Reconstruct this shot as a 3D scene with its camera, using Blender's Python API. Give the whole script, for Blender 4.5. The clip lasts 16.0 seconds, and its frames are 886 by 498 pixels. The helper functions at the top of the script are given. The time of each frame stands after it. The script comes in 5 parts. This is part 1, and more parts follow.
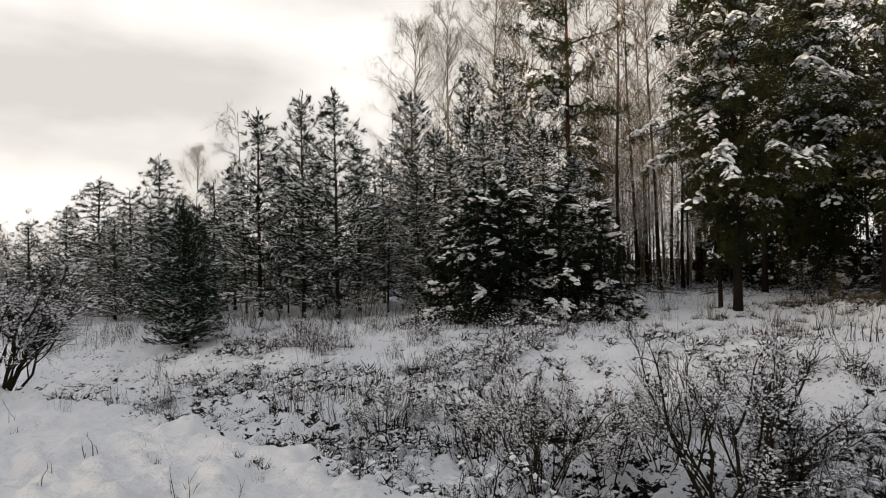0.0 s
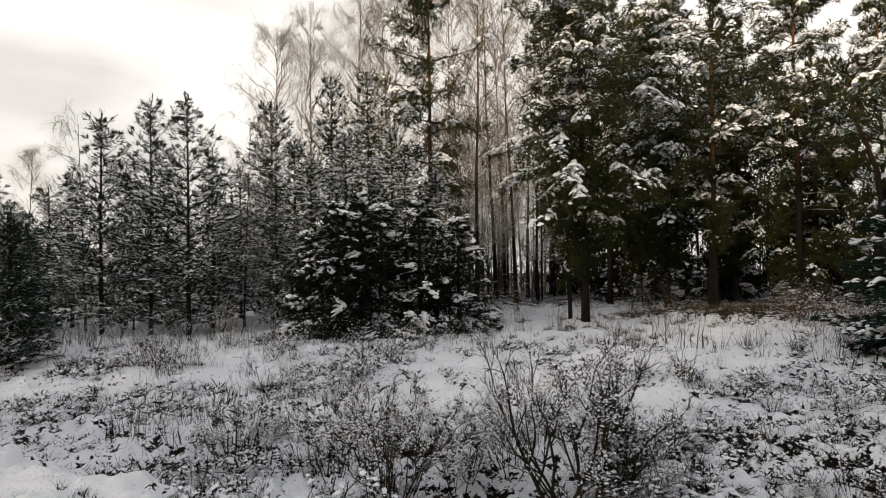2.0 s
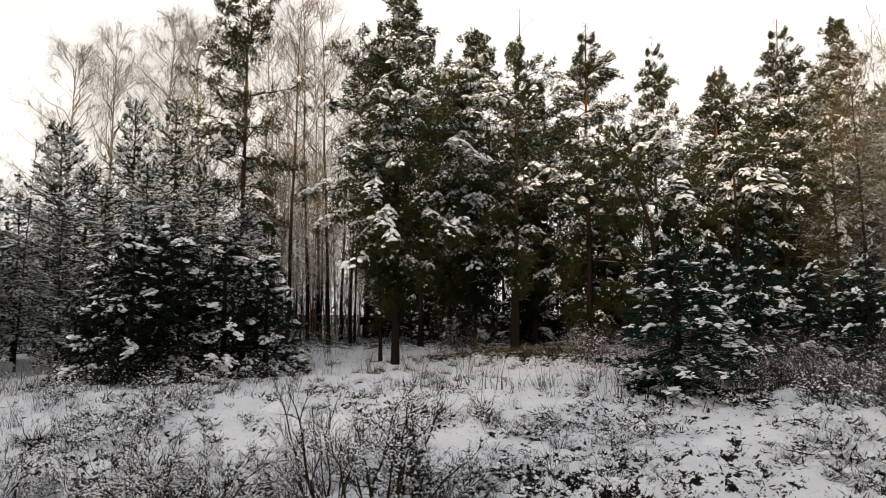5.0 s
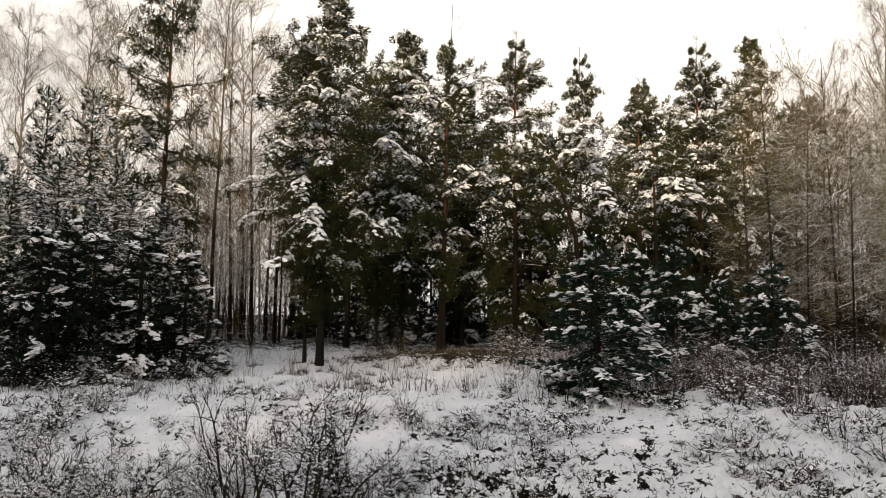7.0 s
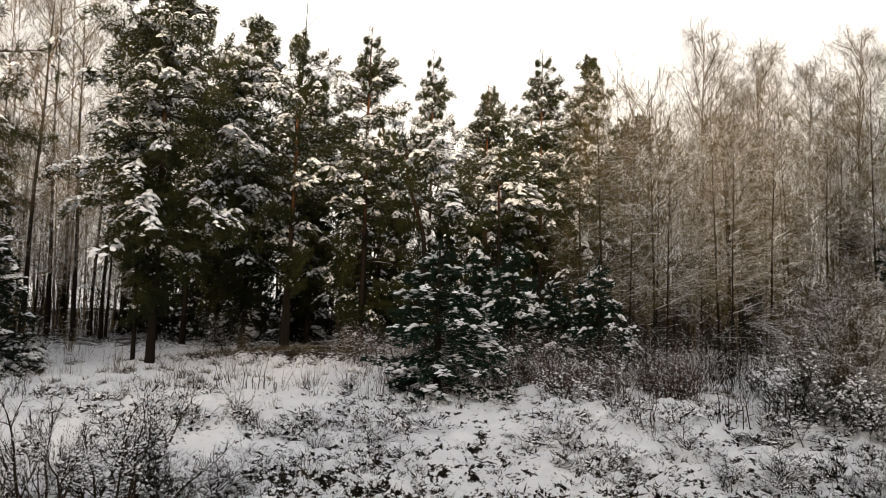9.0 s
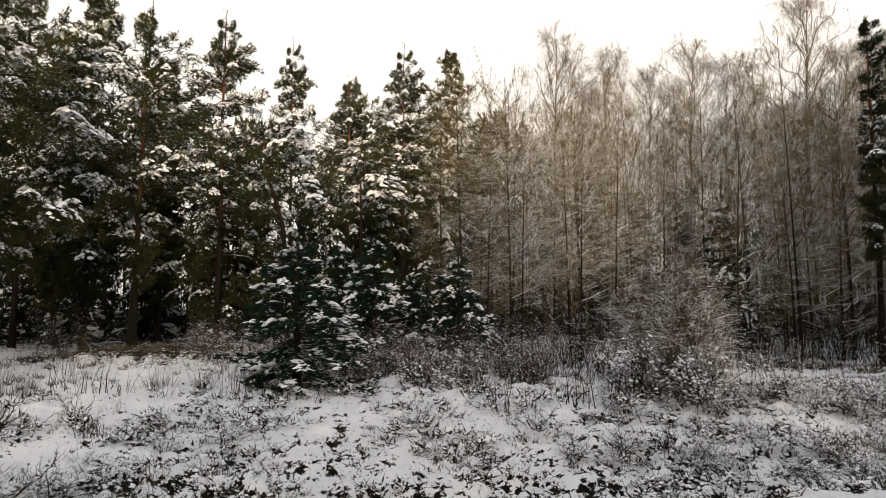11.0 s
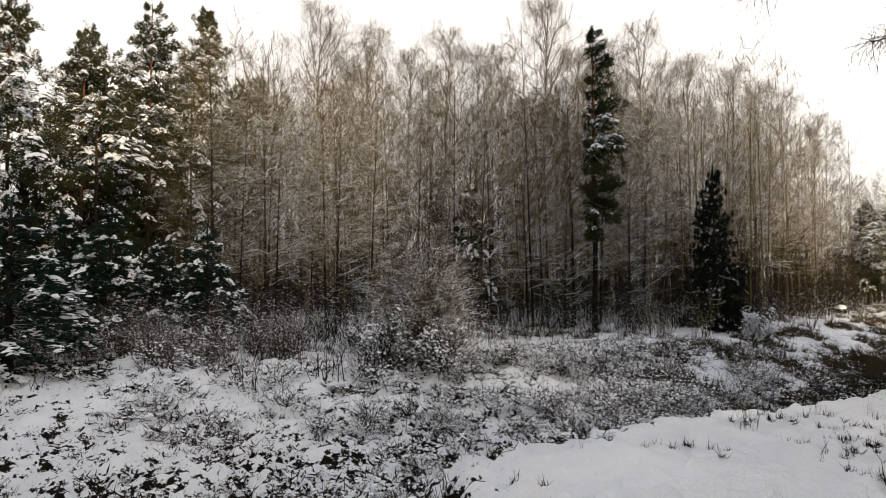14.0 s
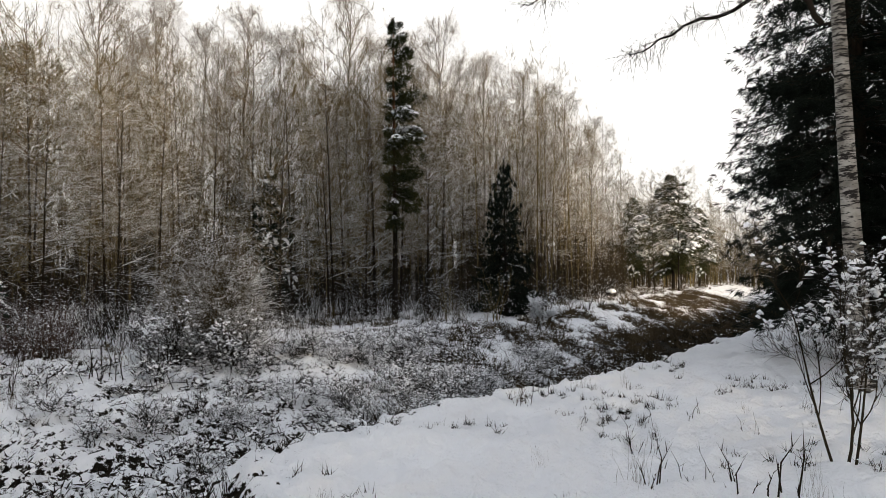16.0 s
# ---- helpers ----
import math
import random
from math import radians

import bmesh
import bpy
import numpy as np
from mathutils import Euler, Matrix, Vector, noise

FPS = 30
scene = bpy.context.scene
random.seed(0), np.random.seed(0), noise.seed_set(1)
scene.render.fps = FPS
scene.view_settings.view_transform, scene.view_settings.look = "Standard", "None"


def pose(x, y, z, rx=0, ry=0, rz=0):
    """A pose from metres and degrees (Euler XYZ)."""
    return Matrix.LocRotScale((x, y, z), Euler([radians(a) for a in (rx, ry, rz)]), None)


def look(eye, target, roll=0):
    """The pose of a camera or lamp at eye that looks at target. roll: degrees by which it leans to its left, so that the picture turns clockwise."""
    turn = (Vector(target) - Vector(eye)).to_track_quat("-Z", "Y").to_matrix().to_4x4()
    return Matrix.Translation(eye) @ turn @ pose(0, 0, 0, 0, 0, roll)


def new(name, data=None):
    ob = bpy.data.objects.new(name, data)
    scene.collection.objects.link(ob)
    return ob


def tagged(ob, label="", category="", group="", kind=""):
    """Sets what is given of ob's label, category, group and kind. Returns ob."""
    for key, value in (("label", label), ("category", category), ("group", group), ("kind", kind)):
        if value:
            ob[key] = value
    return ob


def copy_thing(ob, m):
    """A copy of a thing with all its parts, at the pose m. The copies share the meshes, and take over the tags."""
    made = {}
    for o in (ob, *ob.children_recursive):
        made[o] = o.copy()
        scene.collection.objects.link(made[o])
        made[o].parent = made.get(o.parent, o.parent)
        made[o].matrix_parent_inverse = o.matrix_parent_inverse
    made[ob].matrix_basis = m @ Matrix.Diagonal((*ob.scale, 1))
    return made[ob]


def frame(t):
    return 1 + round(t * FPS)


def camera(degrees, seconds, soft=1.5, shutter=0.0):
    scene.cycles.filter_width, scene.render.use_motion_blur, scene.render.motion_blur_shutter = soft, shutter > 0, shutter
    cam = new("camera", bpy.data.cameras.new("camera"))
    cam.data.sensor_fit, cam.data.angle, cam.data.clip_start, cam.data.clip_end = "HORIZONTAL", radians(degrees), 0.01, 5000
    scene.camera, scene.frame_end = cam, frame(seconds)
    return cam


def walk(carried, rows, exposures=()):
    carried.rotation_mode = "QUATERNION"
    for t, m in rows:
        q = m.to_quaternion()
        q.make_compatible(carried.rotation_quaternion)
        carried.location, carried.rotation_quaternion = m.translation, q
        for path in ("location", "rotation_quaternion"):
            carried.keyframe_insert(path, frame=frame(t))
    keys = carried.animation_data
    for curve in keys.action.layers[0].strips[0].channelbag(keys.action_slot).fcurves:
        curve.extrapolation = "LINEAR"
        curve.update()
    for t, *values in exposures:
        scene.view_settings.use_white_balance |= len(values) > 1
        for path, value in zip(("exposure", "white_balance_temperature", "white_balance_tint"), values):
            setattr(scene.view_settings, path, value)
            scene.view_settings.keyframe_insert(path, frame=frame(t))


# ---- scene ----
cam = camera(65.62, 16.0, soft=0.9)
EYE = 1.7
# the camera is turned on an arc, at arm's length round the one who holds it
ROWS = [
    (0.0, 0.000, 0.000, 0.00, 1.17, 1.12),
    (0.5, 0.040, 0.004, -3.50, 1.45, 0.78),
    (1.0, 0.064, 0.005, -5.69, 1.90, 0.75),
    (1.5, 0.102, 0.005, -9.03, 2.09, 1.09),
    (2.0, 0.127, 0.004, -11.21, 2.07, 1.06),
    (2.5, 0.147, 0.002, -13.02, 2.45, 0.59),
    (3.0, 0.171, -0.000, -15.17, 3.90, 0.12),
    (3.5, 0.193, -0.004, -17.13, 5.02, 0.22),
    (4.0, 0.222, -0.009, -19.70, 5.80, 0.12),
    (4.5, 0.265, -0.020, -23.58, 5.65, 0.06),
    (7.0, 0.357, -0.055, -32.26, 5.52, -0.35),
    (7.5, 0.394, -0.073, -35.93, 5.54, -1.40),
    (8.0, 0.434, -0.097, -40.10, 5.54, -1.48),
    (8.5, 0.457, -0.113, -42.54, 5.50, -1.33),
    (11.0, 0.569, -0.212, -55.73, 4.86, 0.25),
    (11.5, 0.596, -0.244, -59.45, 4.75, 0.63),
    (12.0, 0.621, -0.279, -63.26, 4.97, 0.66),
    (12.5, 0.632, -0.296, -65.06, 4.75, 0.03),
    (13.0, 0.647, -0.321, -67.59, 3.58, -0.37),
    (13.5, 0.667, -0.359, -71.39, 3.04, -0.02),
    (14.0, 0.685, -0.399, -75.23, 2.65, 0.31),
    (14.5, 0.697, -0.429, -78.14, 2.62, 0.18),
    (15.0, 0.715, -0.490, -83.74, 2.14, 0.42),
    (15.5, 0.724, -0.536, -87.85, 1.41, 0.43),
    (16.0, 0.729, -0.574, -91.27, 1.55, 0.75),
]
walk(cam, [(t, pose(x, y, EYE, 90 + pitch, roll, yaw)) for t, x, y, yaw, pitch, roll in ROWS],
     # the camera brightens and warms its picture a little while it turns to the dark pines
     [(0.0, -0.62, 6800, 11), (1.5, -0.50, 6800, 11), (4.0, -0.39, 6800, 12), (8.0, -0.28, 7050, 12), (12.5, -0.33, 6900, 12), (14.5, -0.43, 6700, 11), (15.4, -0.46, 6600, 10), (16.0, -0.34, 6500, 10)])

# ---- sky, sun, exposure ----
SUN_AZ, SUN_EL = 232.0, 10.0  # degrees right of +y, above the horizon
world = bpy.data.worlds.new("winter_sky")
scene.world = world
world.use_nodes = True
wn, wl = world.node_tree.nodes, world.node_tree.links
wn.clear()
w_out = wn.new("ShaderNodeOutputWorld")
w_bg = wn.new("ShaderNodeBackground")
w_sky = wn.new("ShaderNodeTexSky")
w_sky.sky_type = "NISHITA"
w_sky.sun_disc = False
w_sky.sun_elevation = radians(SUN_EL)
w_sky.sun_rotation = radians(SUN_AZ)
w_sky.dust_density = 3.0
w_scale = wn.new("ShaderNodeVectorMath")
w_scale.operation = "SCALE"
w_scale.inputs["Scale"].default_value = 0.24
wl.new(w_sky.outputs["Color"], w_scale.inputs[0])
# a high, thin overcast with grey banks in it covers most of the blue
w_co = wn.new("ShaderNodeTexCoord")
w_map = wn.new("ShaderNodeMapping")
w_map.inputs["Scale"].default_value = (1.0, 1.0, 3.2)
w_map.inputs["Location"].default_value = (0.35, 0.1, 0.55)
wl.new(w_co.outputs["Generated"], w_map.inputs["Vector"])
w_noise = wn.new("ShaderNodeTexNoise")
w_noise.inputs["Scale"].default_value = 1.7
w_noise.inputs["Detail"].default_value = 5.0
w_noise.inputs["Roughness"].default_value = 0.5
wl.new(w_map.outputs["Vector"], w_noise.inputs["Vector"])
w_ramp = wn.new("ShaderNodeValToRGB")
w_ramp.color_ramp.elements[0].position = 0.30
w_ramp.color_ramp.elements[0].color = (0.74, 0.725, 0.70, 1)
w_ramp.color_ramp.elements[1].position = 0.52
w_ramp.color_ramp.elements[1].color = (1.17, 1.145, 1.11, 1)
w_dot = wn.new("ShaderNodeVectorMath")  # the cloud is thicker towards the open country
w_dot.operation = "DOT_PRODUCT"
w_dot.inputs[1].default_value = (-0.56, 0.80, 0.20)
wl.new(w_co.outputs["Generated"], w_dot.inputs[0])
w_bank = wn.new("ShaderNodeMapRange")
w_bank.interpolation_type = "SMOOTHSTEP"
w_bank.inputs["From Min"].default_value, w_bank.inputs["From Max"].default_value = 0.72, 0.98
w_bank.inputs["To Min"].default_value, w_bank.inputs["To Max"].default_value = 0.10, -0.13
wl.new(w_dot.outputs["Value"], w_bank.inputs["Value"])
w_sum = wn.new("ShaderNodeMath")
wl.new(w_noise.outputs["Fac"], w_sum.inputs[0])
wl.new(w_bank.outputs["Result"], w_sum.inputs[1])
wl.new(w_sum.outputs["Value"], w_ramp.inputs["Fac"])
w_mix = wn.new("ShaderNodeMix")
w_mix.data_type = "RGBA"
w_sep = wn.new("ShaderNodeSeparateXYZ")
wl.new(w_co.outputs["Generated"], w_sep.inputs[0])
w_thin = wn.new("ShaderNodeMapRange")  # the cloud thins out overhead
w_thin.interpolation_type = "SMOOTHSTEP"
w_thin.inputs["From Min"].default_value, w_thin.inputs["From Max"].default_value = 0.35, 0.95
w_thin.inputs["To Min"].default_value, w_thin.inputs["To Max"].default_value = 0.96, 0.30
wl.new(w_sep.outputs["Z"], w_thin.inputs["Value"])
wl.new(w_thin.outputs["Result"], w_mix.inputs["Factor"])
wl.new(w_scale.outputs["Vector"], w_mix.inputs["A"])
wl.new(w_ramp.outputs["Color"], w_mix.inputs["B"])
wl.new(w_mix.outputs["Result"], w_bg.inputs["Color"])
w_bg.inputs["Strength"].default_value = 1.55
wl.new(w_bg.outputs["Background"], w_out.inputs["Surface"])

sun = new("sun", bpy.data.lights.new("sun", "SUN"))
sun.data.energy = 8.5
sun.data.angle = radians(6)
sun.data.color = (1.0, 0.82, 0.58)
_a, _e = radians(SUN_AZ), radians(SUN_EL)
sun.matrix_world = look((0, 0, 60), Vector((0, 0, 60)) - 10 * Vector((math.sin(_a) * math.cos(_e), math.cos(_a) * math.cos(_e), math.sin(_e))))


# ---- materials ----
class Mat:
    """A small node-graph writer."""

    def __init__(self, name, rough=0.8):
        self.m = bpy.data.materials.new(name)
        self.m.use_nodes = True
        self.n, self.l = self.m.node_tree.nodes, self.m.node_tree.links
        self.bsdf = self.n["Principled BSDF"]
        self.bsdf.inputs["Roughness"].default_value = rough
        self.bsdf.inputs["Specular IOR Level"].default_value = 0.04  # matt, broken surfaces

    def put(self, socket, value):
        if isinstance(value, bpy.types.NodeSocket):
            self.l.new(value, socket)
        elif isinstance(value, tuple) and len(value) == 3 and socket.type == "RGBA":
            socket.default_value = (*value, 1)
        else:
            socket.default_value = value

    def coords(self, kind="Object"):
        return self.n.new("ShaderNodeTexCoord").outputs[kind]

    def world(self):
        return self.n.new("ShaderNodeNewGeometry").outputs["Position"]

    def noise(self, vec, scale, detail=3.0, rough=0.55):
        t = self.n.new("ShaderNodeTexNoise")
        t.inputs["Scale"].default_value, t.inputs["Detail"].default_value, t.inputs["Roughness"].default_value = scale, detail, rough
        self.put(t.inputs["Vector"], vec)
        return t.outputs["Fac"]

    def stretch(self, vec, sx, sy, sz):
        t = self.n.new("ShaderNodeMapping")
        t.inputs["Scale"].default_value = (sx, sy, sz)
        self.put(t.inputs["Vector"], vec)
        return t.outputs["Vector"]

    def ramp(self, fac, lo, hi, a=0.0, b=1.0):
        t = self.n.new("ShaderNodeMapRange")
        t.interpolation_type = "SMOOTHSTEP"
        for key, v in (("From Min", lo), ("From Max", hi), ("To Min", a), ("To Max", b)):
            t.inputs[key].default_value = v
        self.put(t.inputs["Value"], fac)
        return t.outputs["Result"]

    def math(self, op, a, b=0.0):
        t = self.n.new("ShaderNodeMath")
        t.operation = op
        self.put(t.inputs[0], a)
        self.put(t.inputs[1], b)
        return t.outputs["Value"]

    def mix(self, fac, a, b):
        t = self.n.new("ShaderNodeMix")
        t.data_type = "RGBA"
        self.put(t.inputs["Factor"], fac)
        self.put(t.inputs["A"], a)
        self.put(t.inputs["B"], b)
        return t.outputs["Result"]

    def up(self):
        """The z of the surface's normal."""
        s = self.n.new("ShaderNodeSeparateXYZ")
        self.l.new(self.n.new("ShaderNodeNewGeometry").outputs["Normal"], s.inputs[0])
        return s.outputs["Z"]

    def height(self):
        s = self.n.new("ShaderNodeSeparateXYZ")
        self.l.new(self.coords(), s.inputs[0])
        return s.outputs["Z"]

    def random(self):
        return self.n.new("ShaderNodeObjectInfo").outputs["Random"]

    def island(self):
        return self.n.new("ShaderNodeNewGeometry").outputs["Random Per Island"]

    def attr(self, name):
        t = self.n.new("ShaderNodeAttribute")
        t.attribute_name = name
        return t.outputs["Fac"]

    def bump(self, height, strength, distance):
        t = self.n.new("ShaderNodeBump")
        t.inputs["Strength"].default_value, t.inputs["Distance"].default_value = strength, distance
        self.put(t.inputs["Height"], height)
        self.l.new(t.outputs["Normal"], self.bsdf.inputs["Normal"])

    def done(self, colour):
        self.put(self.bsdf.inputs["Base Color"], colour)
        return self.m


SNOW = (0.82, 0.835, 0.86)


def snowed(m, colour, lo, hi, spread=0.5, scale=1.3):
    """Colour with snow lying on what faces up, patchily."""
    lie = m.math("ADD", m.up(), m.math("MULTIPLY", m.math("SUBTRACT", m.noise(m.world(), scale, 4.0), 0.5), spread * 2))
    return m.mix(m.ramp(lie, lo, hi), colour, SNOW)


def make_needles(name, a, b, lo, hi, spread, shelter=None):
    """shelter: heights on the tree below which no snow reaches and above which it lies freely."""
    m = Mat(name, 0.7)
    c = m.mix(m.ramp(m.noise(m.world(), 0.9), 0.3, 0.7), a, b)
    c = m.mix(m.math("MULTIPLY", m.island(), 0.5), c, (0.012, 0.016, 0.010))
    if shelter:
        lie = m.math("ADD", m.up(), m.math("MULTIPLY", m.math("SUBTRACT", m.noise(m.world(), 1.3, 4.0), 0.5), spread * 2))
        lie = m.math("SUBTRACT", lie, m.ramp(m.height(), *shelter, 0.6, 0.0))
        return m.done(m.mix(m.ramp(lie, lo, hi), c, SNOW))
    return m.done(snowed(m, c, lo, hi, spread))


def make_bark(name, low, high, z0, z1, snow_lo=0.35, scale=18.0):
    m = Mat(name, 0.9)
    p = m.stretch(m.coords(), 1, 1, 0.25)
    n = m.noise(p, scale, 5.0, 0.65)
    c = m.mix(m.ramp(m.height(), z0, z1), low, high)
    c = m.mix(m.ramp(n, 0.35, 0.65), m.mix(0.6, c, (0.015, 0.012, 0.010)), c)
    m.bump(n, 0.7, 0.03)
    return m.done(snowed(m, c, snow_lo, snow_lo + 0.3, 0.35, 2.0))


def make_birch_bark():
    m = Mat("birch_bark", 0.75)
    p = m.stretch(m.coords(), 3.0, 3.0, 16.0)
    bands = m.noise(p, 1.6, 4.0, 0.7)
    c = m.mix(m.ramp(m.noise(m.coords(), 4.0), 0.3, 0.7), (0.40, 0.375, 0.34), (0.16, 0.145, 0.125))
    c = m.mix(m.ramp(bands, 0.48, 0.57), c, (0.025, 0.022, 0.02))
    low = m.ramp(m.height(), 0.2, 1.2, 0.7, 0.0)
    c = m.mix(m.math("MULTIPLY", low, m.ramp(m.noise(m.coords(), 7.0), 0.35, 0.6)), c, (0.03, 0.028, 0.025))
    m.bump(bands, 0.5, 0.02)
    return m.done(snowed(m, c, 0.55, 0.85, 0.3, 2.0))


def make_twig(name, a, b, lo, hi, spread=0.5):
    m = Mat(name, 0.85)
    c = m.mix(m.ramp(m.noise(m.world(), 1.2), 0.3, 0.7), a, b)
    return m.done(snowed(m, c, lo, hi, spread, 2.2))


def make_snow(name="snow"):
    m = Mat(name, 0.65)
    p = m.world()
    n = m.noise(p, 9.0, 5.0, 0.6)
    m.bsdf.inputs["Subsurface Weight"].default_value = 0.0
    m.bump(n, 0.45, 0.05)
    return m.done(m.mix(m.ramp(m.noise(p, 2.2), 0.3, 0.7), SNOW, (0.76, 0.775, 0.80)))


def make_ground():
    m = Mat("snowy_ground", 0.75)
    p = m.world()
    fine = m.noise(p, 11.0, 6.0, 0.7)
    mid = m.noise(p, 2.3, 3.0)
    snow = m.mix(m.ramp(m.noise(p, 0.7, 4.0), 0.3, 0.7), (0.86, 0.875, 0.91), (0.79, 0.805, 0.845))
    litter = m.mix(m.ramp(m.noise(p, 5.0, 4.0), 0.35, 0.65), (0.004, 0.0032, 0.0022), (0.014, 0.011, 0.007))
    litter = m.mix(m.ramp(m.noise(p, 24.0, 2.0), 0.5, 0.75), litter, (0.019, 0.015, 0.010))
    bare = m.math("ADD", m.attr("bare"), m.math("ADD", m.math("MULTIPLY", m.math("SUBTRACT", fine, 0.5), 2.4), m.math("MULTIPLY", m.math("SUBTRACT", mid, 0.5), 0.9)))
    bare = m.math("ADD", bare, m.math("MULTIPLY", m.math("MULTIPLY", m.math("SUBTRACT", m.noise(p, 0.55, 2.0), 0.5), 0.7), m.ramp(m.attr("bare"), 0.1, 0.4)))
    m.bump(m.math("ADD", fine, m.math("MULTIPLY", m.noise(p, 30.0, 3.0), 0.4)), 0.8, 0.08)
    return m.done(m.mix(m.ramp(bare, 0.52, 0.58), snow, litter))


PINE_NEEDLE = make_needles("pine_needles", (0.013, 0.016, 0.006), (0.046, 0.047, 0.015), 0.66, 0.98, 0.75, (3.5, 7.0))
YOUNG_NEEDLE = make_needles("young_pine_needles", (0.008, 0.013, 0.007), (0.022, 0.030, 0.015), 0.44, 0.72, 0.65)
SPRUCE_NEEDLE = make_needles("spruce_needles", (0.004, 0.007, 0.005), (0.010, 0.015, 0.010), 1.15, 1.3, 0.4)
GREEN_NEEDLE = make_needles("green_conifer_needles", (0.008, 0.018, 0.011), (0.020, 0.036, 0.020), 0.62, 0.95, 0.6)
BLUE_NEEDLE = make_needles("snowy_spruce_needles", (0.007, 0.019, 0.013), (0.016, 0.036, 0.025), 1.0, 1.2, 0.5)
# near-black copy of the spruce needles, with shade put into the colour
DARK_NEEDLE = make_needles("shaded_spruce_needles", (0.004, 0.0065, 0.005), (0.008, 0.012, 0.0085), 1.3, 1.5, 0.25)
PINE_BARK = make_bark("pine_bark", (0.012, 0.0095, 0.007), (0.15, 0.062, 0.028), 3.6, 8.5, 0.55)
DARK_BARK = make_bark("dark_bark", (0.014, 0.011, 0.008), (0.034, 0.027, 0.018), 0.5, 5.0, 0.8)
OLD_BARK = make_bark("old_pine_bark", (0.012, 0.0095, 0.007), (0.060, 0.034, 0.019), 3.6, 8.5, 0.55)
# darker towards the foot: the wood's low shade is put into this bark
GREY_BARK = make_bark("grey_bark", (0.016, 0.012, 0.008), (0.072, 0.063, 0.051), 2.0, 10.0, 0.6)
BIRCH_BARK = make_birch_bark()
TWIG_BROWN = make_twig("snowy_brown_twigs", (0.058, 0.045, 0.017), (0.130, 0.100, 0.040), 0.54, 0.92, 0.6)
TWIG_MAUVE = make_twig("fine_birch_twigs", (0.080, 0.063, 0.043), (0.165, 0.132, 0.096), 0.50, 0.90, 0.6)
# twigs deep in the wood: little snow, and shade put into the colour
TWIG_DEEP = make_twig("shade_darkened_twigs", (0.022, 0.017, 0.009), (0.055, 0.042, 0.021), 0.75, 1.15)
# darker still, painted for the shade between trunks; also dark bush stems
TWIG_SHADE = make_twig("shade_dark_scrub_and_stems", (0.016, 0.012, 0.008), (0.036, 0.028, 0.017), 1.15, 1.5)
TWIG_BEIGE = make_twig("snowy_pale_twigs", (0.078, 0.061, 0.027), (0.160, 0.126, 0.060), 0.54, 0.92)
TWIG_PALE = make_twig("snow_lined_branches", (0.085, 0.060, 0.032), (0.16, 0.115, 0.062), 0.42, 0.8)
TWIG_DARK = make_twig("snowy_dark_twigs", (0.008, 0.0068, 0.0052), (0.021, 0.017, 0.012), 0.58, 0.95)
TWIG_DOME = make_twig("fine_grey_brown_twigs", (0.036, 0.027, 0.013), (0.080, 0.061, 0.030), 0.46, 0.82, 0.6)
TWIG_FROST = make_twig("snow_lined_dark_twigs", (0.009, 0.0075, 0.006), (0.022, 0.0175, 0.012), 0.60, 0.92)
TWIG_RED = make_twig("dry_red_stalks", (0.035, 0.020, 0.016), (0.070, 0.044, 0.032), 0.45, 0.95)
GRASS_DRY = make_twig("dry_grass", (0.038, 0.029, 0.018), (0.100, 0.077, 0.047), 0.6, 1.1)
GRASS_DARK = make_twig("withered_weeds", (0.008, 0.0065, 0.0045), (0.026, 0.020, 0.013), 0.7, 1.1)
GRASS_BROWN = make_twig("matted_brown_grass", (0.036, 0.027, 0.016), (0.090, 0.068, 0.040), 0.8, 1.2)
SNOW_PAD = make_snow()
GROUND = make_ground()


# ---- mesh writing ----
class Geo:
    """Triangles gathered in arrays, then written as one mesh."""

    def __init__(self):
        self.v, self.f, self.count = [], [], 0

    def add(self, v, f):
        v = np.asarray(v, float).reshape(-1, 3)
        self.v.append(v)
        self.f.append(np.asarray(f, int).reshape(-1, 3) + self.count)
        self.count += len(v)

    def mesh(self, name, material, smooth=False):
        me = bpy.data.meshes.new(name)
        v, f = np.concatenate(self.v), np.concatenate(self.f)
        me.vertices.add(len(v))
        me.vertices.foreach_set("co", v.ravel())
        me.loops.add(3 * len(f))
        me.loops.foreach_set("vertex_index", f.ravel().astype(np.int32))
        me.polygons.add(len(f))
        me.polygons.foreach_set("loop_start", np.arange(0, 3 * len(f), 3, dtype=np.int32))
        me.polygons.foreach_set("use_smooth", np.full(len(f), smooth))
        me.update(calc_edges=True)
        me.materials.append(material)
        return me


def unit(a):
    return a / np.maximum(np.linalg.norm(a, axis=-1, keepdims=True), 1e-9)


def sides_of(d):
    """Two directions square to each of d."""
    helper = np.where(np.abs(d[:, 2:3]) > 0.9, np.array([[1.0, 0, 0]]), np.array([[0, 0, 1.0]]))
    a = unit(np.cross(d, helper))
    return a, np.cross(d, a)


